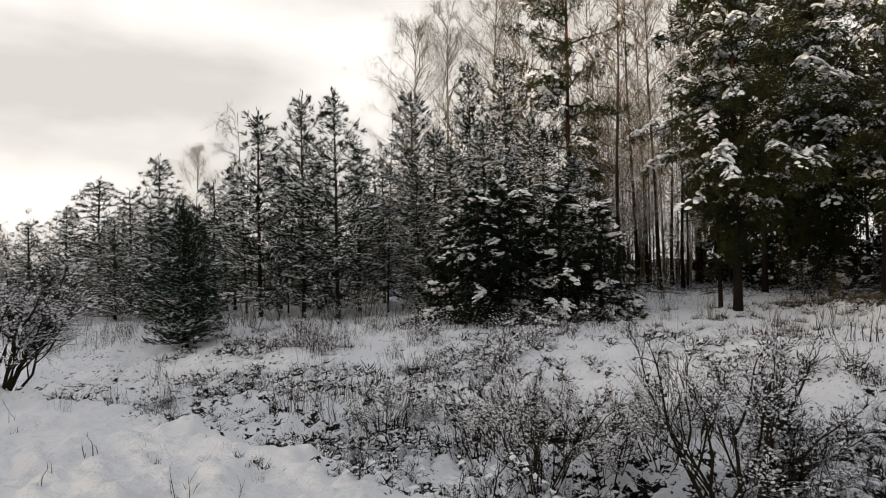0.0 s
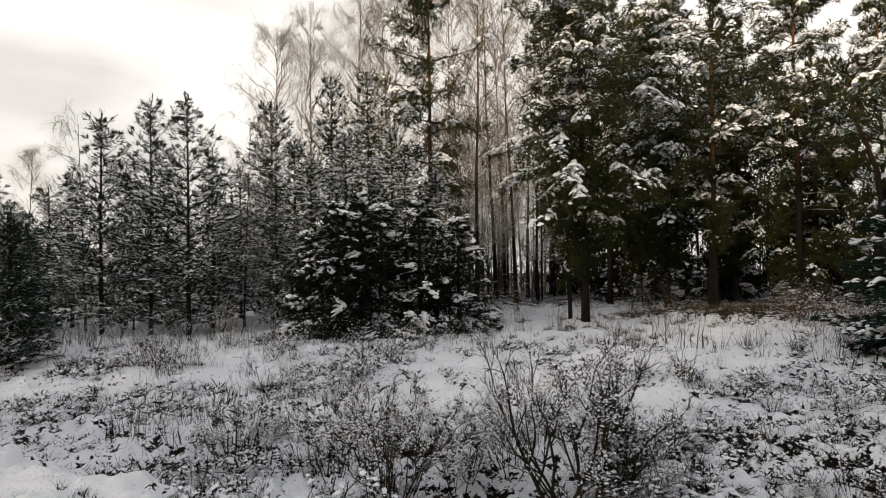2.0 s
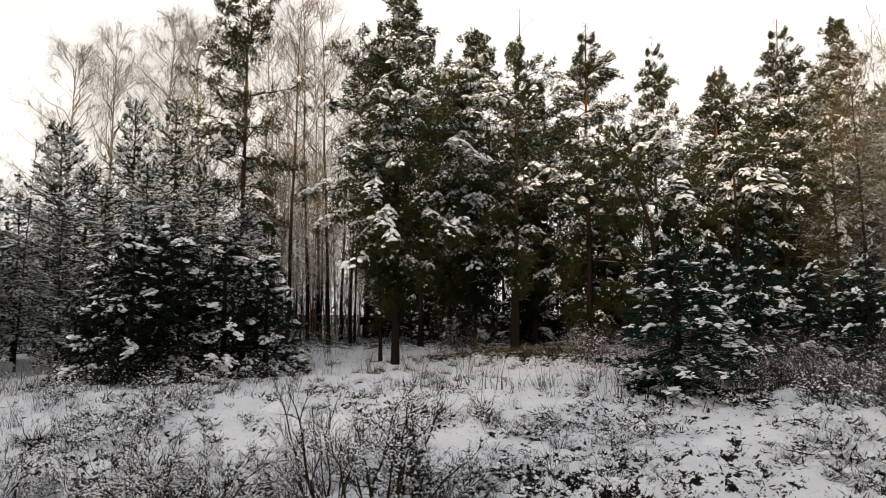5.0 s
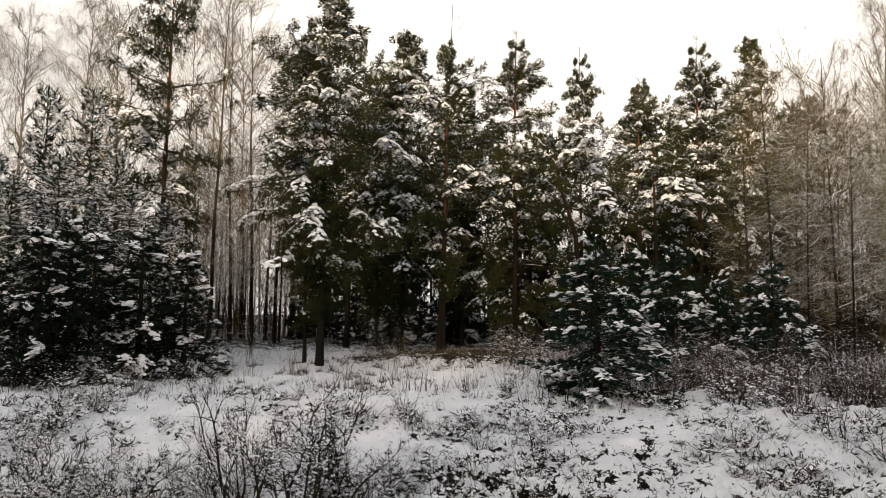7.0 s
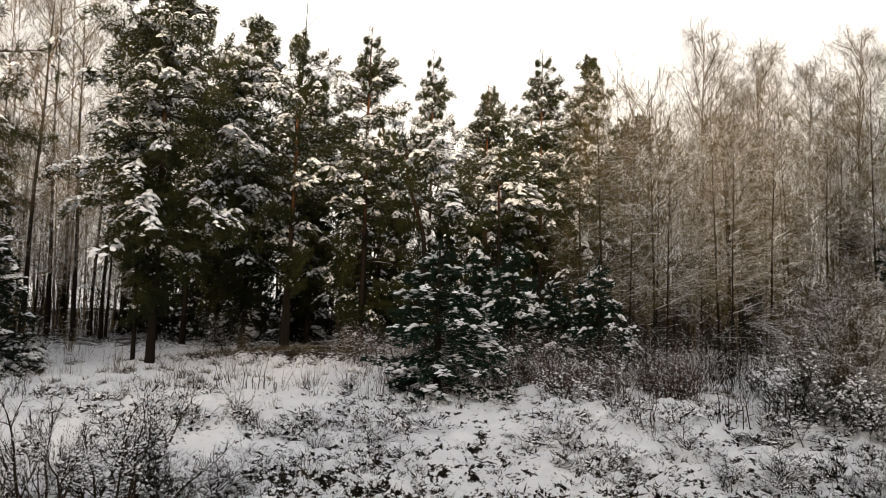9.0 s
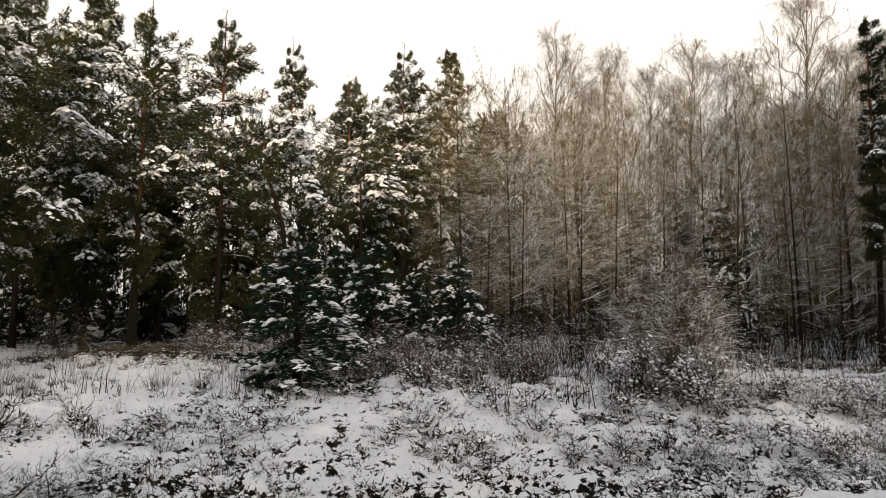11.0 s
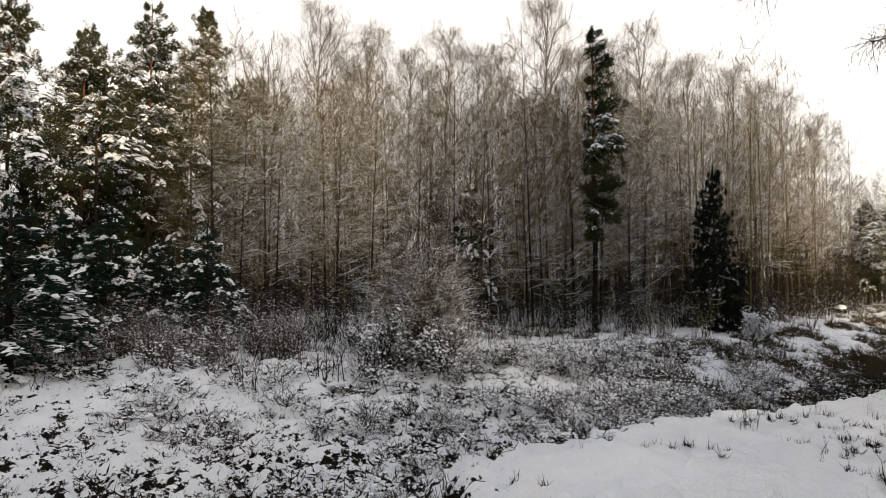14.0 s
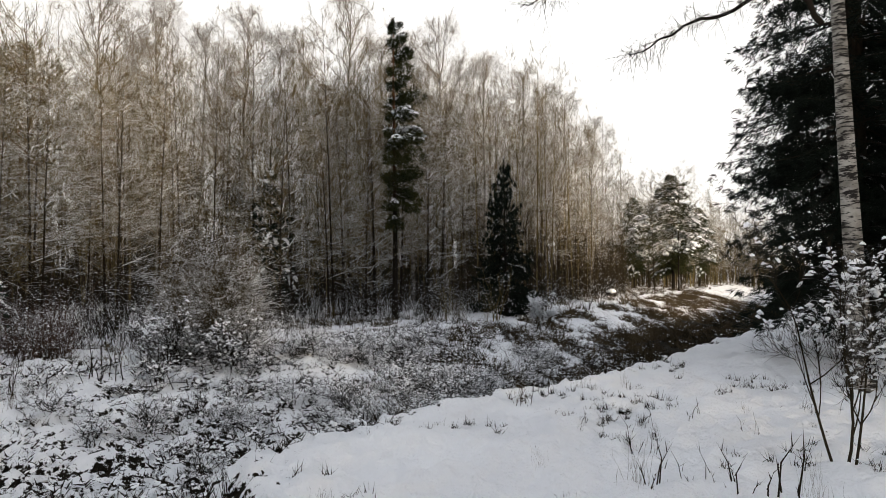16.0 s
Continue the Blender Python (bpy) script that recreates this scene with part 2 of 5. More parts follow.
def tube(g, pts, radii, n=5):
    """A round, tapered stem along pts."""
    pts, radii = np.asarray(pts, float), np.asarray(radii, float)
    k = len(pts)
    d = unit(np.gradient(pts, axis=0))
    a, b = sides_of(d)
    ang = np.arange(n) * 2 * np.pi / n
    v = pts[:, None] + radii[:, None, None] * (np.cos(ang)[None, :, None] * a[:, None] + np.sin(ang)[None, :, None] * b[:, None])
    i = np.arange(k - 1)[:, None] * n
    j, j2 = np.arange(n)[None], (np.arange(n)[None] + 1) % n
    q = [np.stack([i + j, i + j2, i + n + j2], -1), np.stack([i + j, i + n + j2, i + n + j], -1)]
    g.add(v, np.concatenate([x.reshape(-1, 3) for x in q]))


def twigs(g, p0, p1, r):
    """Many ridged spikes from p0 to p1."""
    p0, p1 = np.asarray(p0, float), np.asarray(p1, float)
    if not len(p0):
        return
    r = np.broadcast_to(np.asarray(r, float), (len(p0),))[:, None]
    a, b = sides_of(unit(p1 - p0))
    b = b * np.where(b[:, 2:3] < 0, -1, 1)
    v = np.stack([p0 + r * a, p0 + r * b * 0.9, p0 - r * a, p1], 1)
    f = np.array([[0, 1, 3], [1, 2, 3]])
    g.add(v, (np.arange(len(p0)) * 4)[:, None, None] + f[None])


def bent(g, p0, p1, p2, r):
    """Many ridged spikes with one bend, p0 to p1 to p2."""
    p0, p1, p2 = (np.asarray(p, float) for p in (p0, p1, p2))
    if not len(p0):
        return
    r = np.broadcast_to(np.asarray(r, float), (len(p0),))[:, None]
    a, b = sides_of(unit(p2 - p0))
    b = b * np.where(b[:, 2:3] < 0, -1, 1)
    v = np.stack([p + r * s * c for p, s in ((p0, 1.0), (p1, 0.7)) for c in (a, b * 0.9, -a)] + [p2], 1)
    f = np.array([[0, 1, 4], [0, 4, 3], [1, 2, 5], [1, 5, 4], [3, 4, 6], [4, 5, 6]])
    g.add(v, (np.arange(len(p0)) * 7)[:, None, None] + f[None])


def blades(g, p, d, length, width, rng):
    """Folded needle sprays: a kite of two triangles each."""
    d = unit(d)
    a, b = sides_of(d)
    turn = rng.uniform(0, 2 * np.pi, len(p))[:, None]
    s = np.cos(turn) * a + np.sin(turn) * b
    up = np.cross(s, d)
    length, width = np.broadcast_to(length, (len(p),))[:, None], np.broadcast_to(width, (len(p),))[:, None]
    mid = p + d * length * 0.45
    v = np.stack([p, mid + s * width / 2 + up * width * 0.2, p + d * length, mid - s * width / 2 + up * width * 0.2], 1)
    f = np.array([[0, 1, 2], [0, 2, 3]])
    g.add(v, (np.arange(len(p)) * 4)[:, None, None] + f[None])


def ico(level):
    bm = bmesh.new()
    bmesh.ops.create_icosphere(bm, subdivisions=level, radius=1)
    v = np.array([x.co[:] for x in bm.verts])
    f = np.array([[x.index for x in y.verts] for y in bm.faces])
    bm.free()
    return v, f


ICO1, ICO2 = ico(1), ico(2)
OCTA = (np.array([[1, 0, 0], [0, 1, 0], [-1, 0, 0], [0, -1, 0], [0, 0, 1.0]]), np.array([[0, 1, 4], [1, 2, 4], [2, 3, 4], [3, 0, 4]]))
MOUND = (np.array([(math.cos(k * math.tau / 5), math.sin(k * math.tau / 5), -0.1 + 0.25 * (k % 2)) for k in range(5)] + [(0.35, 0.1, 0.75), (-0.35, -0.1, 0.6)]),
         np.array([(0, 1, 5), (1, 2, 5), (2, 6, 5), (2, 3, 6), (3, 4, 6), (4, 5, 6), (4, 0, 5)]))  # a small uneven heap
DOME = (ICO1[0], ICO1[1][ICO1[0][ICO1[1]][:, :, 2].mean(1) > -0.6])  # open below


def pads(g, p, size, flat, rng, shape=None, along=None, long=(0.8, 1.35), broad=(0.7, 1.05)):
    """Many uneven cushions of snow; along: the way in which each is drawn out."""
    if not len(p):
        return
    v, f = shape or DOME
    n = len(p)
    size = np.broadcast_to(size, (n,))
    q = v[None] * rng.uniform(0.72, 1.25, (n, len(v), 1))
    if along is None:
        turn = rng.uniform(0, 2 * np.pi, n)
        along = np.stack([np.cos(turn), np.sin(turn), np.zeros(n)], 1)
    x = unit(along)
    y = unit(np.cross(np.broadcast_to([0, 0, 1.0], x.shape), x) + 1e-6)
    z = np.cross(x, y)
    sx, sy = rng.uniform(*long, n)[:, None, None], rng.uniform(*broad, n)[:, None, None]
    w = q[..., 0:1] * x[:, None] * sx + q[..., 1:2] * y[:, None] * sy + q[..., 2:3] * z[:, None] * flat
    g.add(p[:, None] + w * size[:, None, None], (np.arange(n) * len(v))[:, None, None] + f[None])


def part(name, geo, material, parent, label="", smooth=False, kind=""):
    """Links a Geo as one mesh object under a thing."""
    ob = new(name, geo.mesh(name, material, smooth))
    ob.parent = parent
    return tagged(ob, label=label, kind=kind)


def thing(name, label, category, group=""):
    return tagged(new(name), label, category, group)


# ---- the lie of the land: u runs along the ditch, v across it, away from the camera ----
U = np.array([0.880, -0.475])
V = np.array([0.475, 0.880])


def vn_of(u):
    """The near edge of the ditch."""
    return np.interp(u, [-60, -10.5, -6, -4, -2.7, 0, 3.4, 4.6, 5.6, 8, 9.6, 11.5, 14, 17, 22, 40, 60, 140], [9, 6.0, 5.35, 4.7, 4.1, 3.3, 2.7, 3.5, 4.35, 3.95, 3.3, 2.4, 1.8, 1.3, 0.2, -1.5, -3, -6])


def vf_of(u):
    """The far brim of the ditch."""
    return np.interp(u, [-60, -20, -15, -12, -5, 0, 4, 8, 12, 20, 31, 60, 100, 144], [14, 15, 15.5, 15.3, 15.2, 15.4, 15, 12.5, 10.9, 9.7, 8.3, 6.4, 4.6, 3])


def depth_of(u):
    return np.interp(u, [-40, -8, 0, 8, 13, 20, 60, 120], [0.8, 0.9, 1.1, 1.15, 1.7, 1.9, 1.6, 0.9])


# bearings and distances below are taken from the arc on which the camera turns, round a pivot behind it
PIVOT = -0.64
BEARING, SWING, ARM = [-180, 0, 23, 45, 63, 90, 140, 180], [0, 0, 0.62, 1.45, 1.95, 2.16, 2.1, 0], [0.64, 0.64, 0.52, 0.36, 0.22, 0.11, 0.11, 0.64]


def from_arc(az, dist):
    """The place at a bearing and distance from the arc."""
    a = np.radians(az - np.interp(az, BEARING, SWING))
    r = dist + np.interp(az, BEARING, ARM)
    return r * np.sin(a), PIVOT + r * np.cos(a)


def to_arc(x, y):
    """The other way round: bearing and distance of a place."""
    a = np.degrees(np.arctan2(x, y - PIVOT))
    az = np.interp(a, np.array(BEARING) - SWING, BEARING)
    return az, np.hypot(x, y - PIVOT) - np.interp(az, BEARING, ARM)


def laid(u, v):
    """The place at u along the ditch and v across it."""
    x, y = u * U[0] + v * V[0], u * U[1] + v * V[1]
    return from_arc(np.degrees(np.arctan2(x, y)), np.hypot(x, y))


def land(x, y):
    """Ground height and how bare of snow it is, without the small bumps."""
    x, y = np.asarray(x, float), np.asarray(y, float)
    fall = np.interp(x, [-40, 0, 6.5, 60], [-0.38, 0, 0.06, -0.41])
    az, dist = to_arc(x, y)
    x, y = dist * np.sin(np.radians(az)), dist * np.cos(np.radians(az))
    u, v = x * U[0] + y * U[1], x * V[0] + y * V[1]
    vn, vf, dep = vn_of(u), vf_of(u), depth_of(u)
    s = np.clip((v - vn) / np.maximum(vf - vn, 1), -1, 3)
    near = np.clip(s / 0.2, 0, 1)
    far = np.clip((s - 0.2) / 0.8, 0, 1)
    z = np.where(s < 0.2, -dep * near * near * (3 - 2 * near), -dep * (1 - (0.35 * far + 0.65 * far * far * (3 - 2 * far))))
    z = z + 0.42 * np.clip((v - vf) / 14, 0, 1) * np.clip((60 - np.abs(u)) / 30, 0, 1)
    mx, my = x - 12.6, y - 17.6
    mound = np.exp(-((mx * 0.80 - my * 0.60) / 3.6) ** 2 - ((mx * 0.60 + my * 0.80) / 1.2) ** 2)
    z = z + 0.42 * mound
    edge = np.clip((s + 0.02) / 0.06, 0, 1)
    bare = np.interp(u, [-14, -9, -4, 3, 8, 13, 17], [0.30, 0.35, 0.46, 0.46, 0.46, 0.49, 0.46]) * edge * np.clip((1.25 - s) / 0.25, 0, 1) * (1 - 0.42 * np.clip((s - 0.45) / 0.35, 0, 1))
    top = np.interp(u, [10, 13, 16, 19, 24, 30, 45], [0.03, 0.12, 0.28, 0.50, 0.66, 0.70, 0.60])
    deep = np.clip((u - 14.5) / 5, 0, 1) * np.clip((60 - u) / 20, 0, 1) * np.clip((s - 0.02) / 0.06, 0, 1) * np.clip((top - s) / 0.18, 0, 1)
    bare = bare + np.interp(u, [10, 16, 20], [0.4, 0.8, 0.8]) * deep * (1 - 0.42 * np.clip((s - 0.3) / 0.4, 0, 1)) + 0.10 * np.clip((u - 19) / 5, 0, 1) * np.clip((70 - u) / 20, 0, 1) * np.clip((s - 0.1) / 0.1, 0, 1) * np.clip((0.95 - s) / 0.25, 0, 1) + 0.36 * np.clip(mound * 1.6, 0, 1)
    bare = bare + 0.24 * np.clip((v - vf - 2) / 4, 0, 1) + 0.45 * np.clip((v - vf - 9) / 6, 0, 1)
    return z + fall, bare


def ground_z(x, y):
    return float(land(x, y)[0])


def spot(az, dist):
    """The place on the ground dist metres off, az degrees right of +y."""
    x, y = (float(c) for c in from_arc(az, dist))
    return x, y, ground_z(x, y)


def build_ground():
    ang = np.concatenate([np.arange(-38, 130, 0.32), np.arange(130, 322, 4.0)])
    rad = np.concatenate([[0.4, 0.9], np.geomspace(1.5, 4, 30)[:-1], np.geomspace(4, 20, 270)[:-1], np.geomspace(20, 42, 36), 42 * 1.15 ** np.arange(1, 31)])
    a, r = np.meshgrid(np.radians(ang), rad, indexing="ij")
    x, y = r * np.sin(a), r * np.cos(a)
    z, bare = land(x, y)
    rough = np.clip(bare / 0.45, 0, 1)
    near = r < 55
    bump, hole = np.zeros_like(z), np.zeros_like(z)
    for i, j in zip(*np.nonzero(near)):
        px, py = x[i, j], y[i, j]
        big = noise.noise((px * 0.45, py * 0.45, 0.3))
        lump = (0.7 * noise.noise((px * 3.0, py * 3.0, 3.1)) + 0.8 * noise.noise((px * 7.5, py * 7.5, 7.7))) * min(1, max(0, (24 - r[i, j]) / 7))
        hole[i, j] = lump
        bump[i, j] = 0.07 * big + lump * (0.03 + 0.10 * rough[i, j]) + 0.10 * noise.noise((px * 1.3, py * 1.3, 9.9)) + 0.09 * noise.noise((px * 3.4, py * 3.4, 2.2)) + 0.055 * noise.noise((px * 8.0, py * 8.0, 6.1))
    z = z + bump - 0.02
    bare = bare - hole * 0.6 * rough
    v = np.stack([x, y, z], -1).reshape(-1, 3)
    v = np.concatenate([v, [[0, 0, -0.02]]])
    na, nr = len(ang), len(rad)
    i, j = np.meshgrid(np.arange(na), np.arange(nr - 1), indexing="ij")
    i2 = (i + 1) % na
    p, q, s, t = i * nr + j, i * nr + j + 1, i2 * nr + j + 1, i2 * nr + j
    f = np.concatenate([np.stack([p, q, s], -1).reshape(-1, 3), np.stack([p, s, t], -1).reshape(-1, 3)])
    k = np.arange(na)
    f = np.concatenate([f, np.stack([np.full(na, na * nr), k * nr, ((k + 1) % na) * nr], -1)])
    g = Geo()
    g.add(v, f[:, ::-1])
    ob = new("ground", g.mesh("ground", GROUND, True))
    at = ob.data.attributes.new("bare", "FLOAT", "POINT")
    at.data.foreach_set("value", np.concatenate([bare.ravel(), [0]]))
    return tagged(ob, "snow-covered rough ground with a ditch and withered tussocks", "ground", kind="structure")


build_ground()


# ---- trees and bushes: each kind has a maker that builds one with its parts ----
def stem(g, rng, height, r0, r1=0.02, wander=0.02, lean=0.0, n=8, rings=10, crook=None, style_taper=0.85):
    """A trunk from the ground up; gives a function from height to the trunk's place and radius."""
    k = np.linspace(0, 1, rings)
    off = np.cumsum(rng.normal(0, wander, (rings, 2)), 0) * height / rings
    turn = rng.uniform(0, 2 * np.pi)
    off += np.outer(k ** 1.3, [math.cos(turn), math.sin(turn)]) * lean * height
    off -= off[0]
    if crook is not None:
        off += crook(k)
    pts = np.column_stack([off, k * height - 0.15 * (k == 0)])
    rad = r1 + (r0 - r1) * (1 - k) ** style_taper
    rad[0] *= 1.3
    tube(g, pts, rad, n)
    return lambda h: np.array([np.interp(h, pts[:, 2], pts[:, i]) for i in range(3)])


def conifer(name, seed, height, base, reach, needle, bark, label, category, style):
    """A pine, young pine or spruce. style: shape of crown, boughs, needles and snow."""
    rng = np.random.default_rng(seed)
    root = thing(name, label, category)
    trunk_g, limb_g, leaf_g, snow_g = Geo(), Geo(), Geo(), Geo()
    where = stem(trunk_g, rng, height, style["trunk"], 0.012, style.get("wander", 0.012), style.get("lean", 0.0), crook=style.get("crook"))
    tp, td, big, load = [], [], [], []
    h = base
    while h < height - style.get("leader", 0.1):
        f = (h - base) / (height - base)
        span = reach * style["profile"](f)
        for _ in range(rng.integers(*style["whorl"])):
            if rng.random() < style.get("gap", 0.0):
                continue
            laden = style.get("heavy", 3.2) * rng.random() ** style.get("rare", 3.2) + 0.03  # some boughs carry much snow, most little
            length = max(0.12, span * rng.uniform(*style.get("vary", (0.65, 1.2))))
            turn = rng.uniform(0, 2 * np.pi)
            if "bias" in style:
                length *= 1 + style["bias"][1] * math.cos(turn - style["bias"][0])
            out = np.array([math.cos(turn), math.sin(turn), 0])
            k = np.linspace(0, 1, 5)
            rise, sag = style["rise"](f) + rng.normal(0, style.get("stray", 0.08)), style["sag"]
            line = where(h)[None] + np.outer(k * length, out)
            line[:, 2] += length * (rise * k - sag * k * k + style.get("tip", 0.0) * k ** 3)
            side = np.array([-out[1], out[0], 0])
            line += np.outer(np.sin(k * 3) * rng.normal(0, 0.05) * length, side)
            tube(limb_g, line, np.linspace(0.010 + 0.012 * length, 0.004, 5), 3)
            if "clusters" in style:
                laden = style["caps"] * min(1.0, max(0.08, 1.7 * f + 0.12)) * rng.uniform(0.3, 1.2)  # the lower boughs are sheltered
                many = style["clusters"] if length > 0.7 else 2 if length > 0.35 else 1
                for s in np.linspace(1.0, style.get("core", 0.38), many) * rng.uniform(0.92, 1.04, many):
                    swing = rng.normal(0, 0.30) * length * (0.25 + 0.75 * (1.15 - s))
                    c = np.array([np.interp(min(s, 1), k, line[:, i]) for i in range(3)]) + side * swing + [0, 0, rng.normal(0.02, 0.05)]
                    if abs(swing) > 0.15:
                        tube(limb_g, np.array([c - side * swing - out * 0.2, c]), [0.009, 0.004], 3)
                    rc = style["cluster"] * rng.uniform(0.6, 1.15) * min(1.0, 0.42 + 0.36 * length) * (1 - 0.55 * f ** 3)
                    way = unit(out * (0.8 - 0.5 * f) + side * swing / (abs(swing) + 0.4) * 0.6 + np.array([0, 0, style["hang"](f)]))
                    q = unit(rng.normal(0, 1, (style["tufts"], 3))) * rng.uniform(0.3, 1.0, (style["tufts"], 1)) ** 0.5
                    along = q @ way
                    q = q * style.get("plate", 0.55) + np.outer(along, way) * 0.55  # drawn out along the shoot
                    tp.append(c + q * rc)
                    td.append(unit(q + way * 0.7))
                    big.append(np.zeros(len(q)))
                    load.append(np.zeros(len(q)))
                    lie = laden * max(0.0, min(1.7, 0.55 + 3.6 * noise.noise((c[0] * 0.5, c[1] * 0.5, c[2] * 0.5 + seed))))
                    lie = max(lie, 0.5 * f ** 3 * laden)
                    ns = rng.poisson(min(34, 14 + 14 * lie)) if rng.random() < 0.55 * lie else rng.poisson(min(2.0, 3 * lie))
                    if ns:
                        w = unit(rng.normal(0, 1, (ns, 3)) + [[0, 0, 0.9]])
                        w[:, 2] = np.abs(w[:, 2])
                        tilt = w @ way
                        w = w * style.get("plate", 0.55) * 1.02 + np.outer(tilt, way) * 0.5
                        lay = np.column_stack([w[:, :2] + way[:2] * 0.3, -0.5 * np.hypot(w[:, 0], w[:, 1])])
                        pads(snow_g, c + w * rc, rc * rng.uniform(0.09, 0.25, ns), 0.65, rng, MOUND, along=lay, long=(0.8, 1.4), broad=(0.65, 1.0))
                continue
            m = max(2, int(length * style["fronds"]))
            for s in np.linspace(style["inner"], 1, m):
                p = np.array([np.interp(s, k, line[:, i]) for i in range(3)])
                for sgn in (-1, 1):
                    ll = style["frond"] * (0.35 + 0.65 * math.sin(math.pi * min(1, 0.25 + 0.75 * s) ** 1.2)) * min(1.0, 0.35 + length * 0.45) * rng.uniform(0.6, 1.25)
                    d = unit(out * 0.75 + side * sgn * rng.uniform(0.35, 1.0) + np.array([0, 0, rng.normal(style["frond_up"], style.get("flare", 0.2))]))
                    c = max(1, int(ll / style["step"] + rng.random()))
                    q = p + np.outer(np.linspace(0.2, 1, c), d * ll)
                    q[:, 2] -= style["frond_sag"] * np.linspace(0, 1, c) ** 2 * ll
                    tp.append(q)
                    td.append(np.repeat(d[None], c, 0))
                    big.append(np.full(c, s))
                    load.append(np.full(c, laden))
            tp.append(line[-1:])
            td.append(unit(line[-1:] - line[-2:-1]))
            big.append(np.ones(1))
            load.append(np.full(1, laden))
        h += style["gap_h"](f) * rng.uniform(0.75, 1.25)
    top = where(height)
    tp.append(np.repeat(top[None], 3, 0) - [[0, 0, 0], [0, 0, 0.15], [0, 0, 0.3]])
    td.append(np.repeat([[0, 0, 1.0]], 3, 0))
    big.append(np.zeros(3))
    load.append(np.zeros(3))
    tp, td, big, load = (np.concatenate(a) for a in (tp, td, big, load))
    nb = style["blades"]
    p = np.repeat(tp, nb, 0) + rng.normal(0, style["step"] * 0.22, (len(tp) * nb, 3))
    d = np.repeat(td, nb, 0) + rng.normal(0, style["spread"], (len(tp) * nb, 3)) + [[0, 0, style["blade_up"]]]
    size = style["blade"] * rng.uniform(0.65, 1.3, len(p))
    blades(leaf_g, p, d, size, size * style["slim"], rng)
    gather = np.array([noise.noise((a * 1.5, b * 1.5, c * 1.8 + seed)) for a, b, c in tp])  # snow lies in clumps
    chosen = rng.random(len(tp)) < style["snow"] * (0.05 + 1.25 * big ** 2) * load * np.clip(0.7 + 1.5 * gather, 0.2, 2)
    bits = style.get("bits", 6)  # each clump of snow is a heap of small uneven bits drawn out along the shoot
    sp, sd = np.repeat(tp[chosen], bits, 0), np.repeat(unit(td[chosen] - [[0, 0, 0.35]]), bits, 0)
    heap = np.repeat(style["pad"] * rng.uniform(0.5, 1.3, int(chosen.sum())), bits)[:, None]
    sp = sp + sd * rng.normal(0, 0.75, (len(sp), 1)) * heap + rng.normal(0, 0.28, sp.shape) * heap + [[0, 0, style["blade"] * 0.2]]
    pads(snow_g, sp, heap[:, 0] * rng.uniform(0.4, 0.85, len(sp)), style.get("flat", 0.42), rng, style.get("heap", OCTA), sd * [[1, 1, 0.45]], (0.8, 1.5), (0.6, 1.0))
    if "rime" in style:
        fine = rng.random(len(tp)) < style["rime"] * np.clip(0.2 + 0.9 * load, 0.1, 2)
        pads(snow_g, tp[fine] + td[fine] * style["blade"] * 0.4 + [[0, 0, style["blade"] * 0.15]], style["blade"] * rng.uniform(0.3, 0.65, fine.sum()), 0.45, rng, OCTA, td[fine] - [[0, 0, 0.15]], (1.0, 1.9), (0.3, 0.5))
    for h in np.arange(style.get("dead", base), base, 0.35):
        turn = rng.uniform(0, 2 * np.pi)
        out = np.array([math.cos(turn), math.sin(turn), rng.uniform(-0.5, 0.15)])
        p0 = where(h)
        length = rng.uniform(0.2, 1.0)
        p1 = p0 + out * length
        bent(limb_g, [p0], [(p0 + p1) / 2 + [0, 0, 0.08]], [p1], 0.016)
        s = p0 + np.outer(rng.uniform(0.3, 0.95, 5), p1 - p0)
        twigs(limb_g, s, s + rng.normal(0, 0.25, (5, 3)), 0.006)
    part("trunk", trunk_g, bark, root, smooth=True)
    part("branchwork", limb_g, style.get("limb", DARK_BARK), root, "thin dark boughs", kind="stuff")
    part("crown", leaf_g, needle, root, kind="stuff")
    if snow_g.count:
        part("snow_load", snow_g, SNOW_PAD, root, "cushions of snow on the boughs", smooth=True, kind="stuff")
    return root


def profile_pine(f):
    return (0.50 + 0.50 * math.sin(math.pi * (0.14 + 0.62 * f))) * min(1.0, ((1 - f) / 0.42) ** 0.75) * min(1.0, 0.45 + 2.4 * f)


PINE = dict(trunk=0.125, wander=0.02, profile=profile_pine, clusters=4, cluster=0.52, plate=0.50, tufts=17, caps=2.0, whorl=(4, 6), gap=0.12, vary=(0.45, 1.30), rise=lambda f: -0.12 + 0.75 * f ** 1.5, sag=0.20, tip=0.14, hang=lambda f: -0.35 + 0.95 * f,
            step=0.20, blades=7, spread=0.60, blade_up=0.08, blade=0.145, slim=0.21, leader=0.25,
            snow=0.0, pad=0.1, stray=0.20, gap_h=lambda f: 0.56 - 0.16 * f, dead=1.4)
LADEN = dict(caps=3.4, rise=lambda f: -0.30 + 0.75 * f, sag=0.30, hang=lambda f: -0.75 + 0.95 * f, whorl=(4, 7), cluster=0.46, profile=lambda f: (0.25 + 0.75 * min(1.0, f * 3.0 + 0.3)) * min(1.0, ((1 - f) / 0.62) ** 0.85))
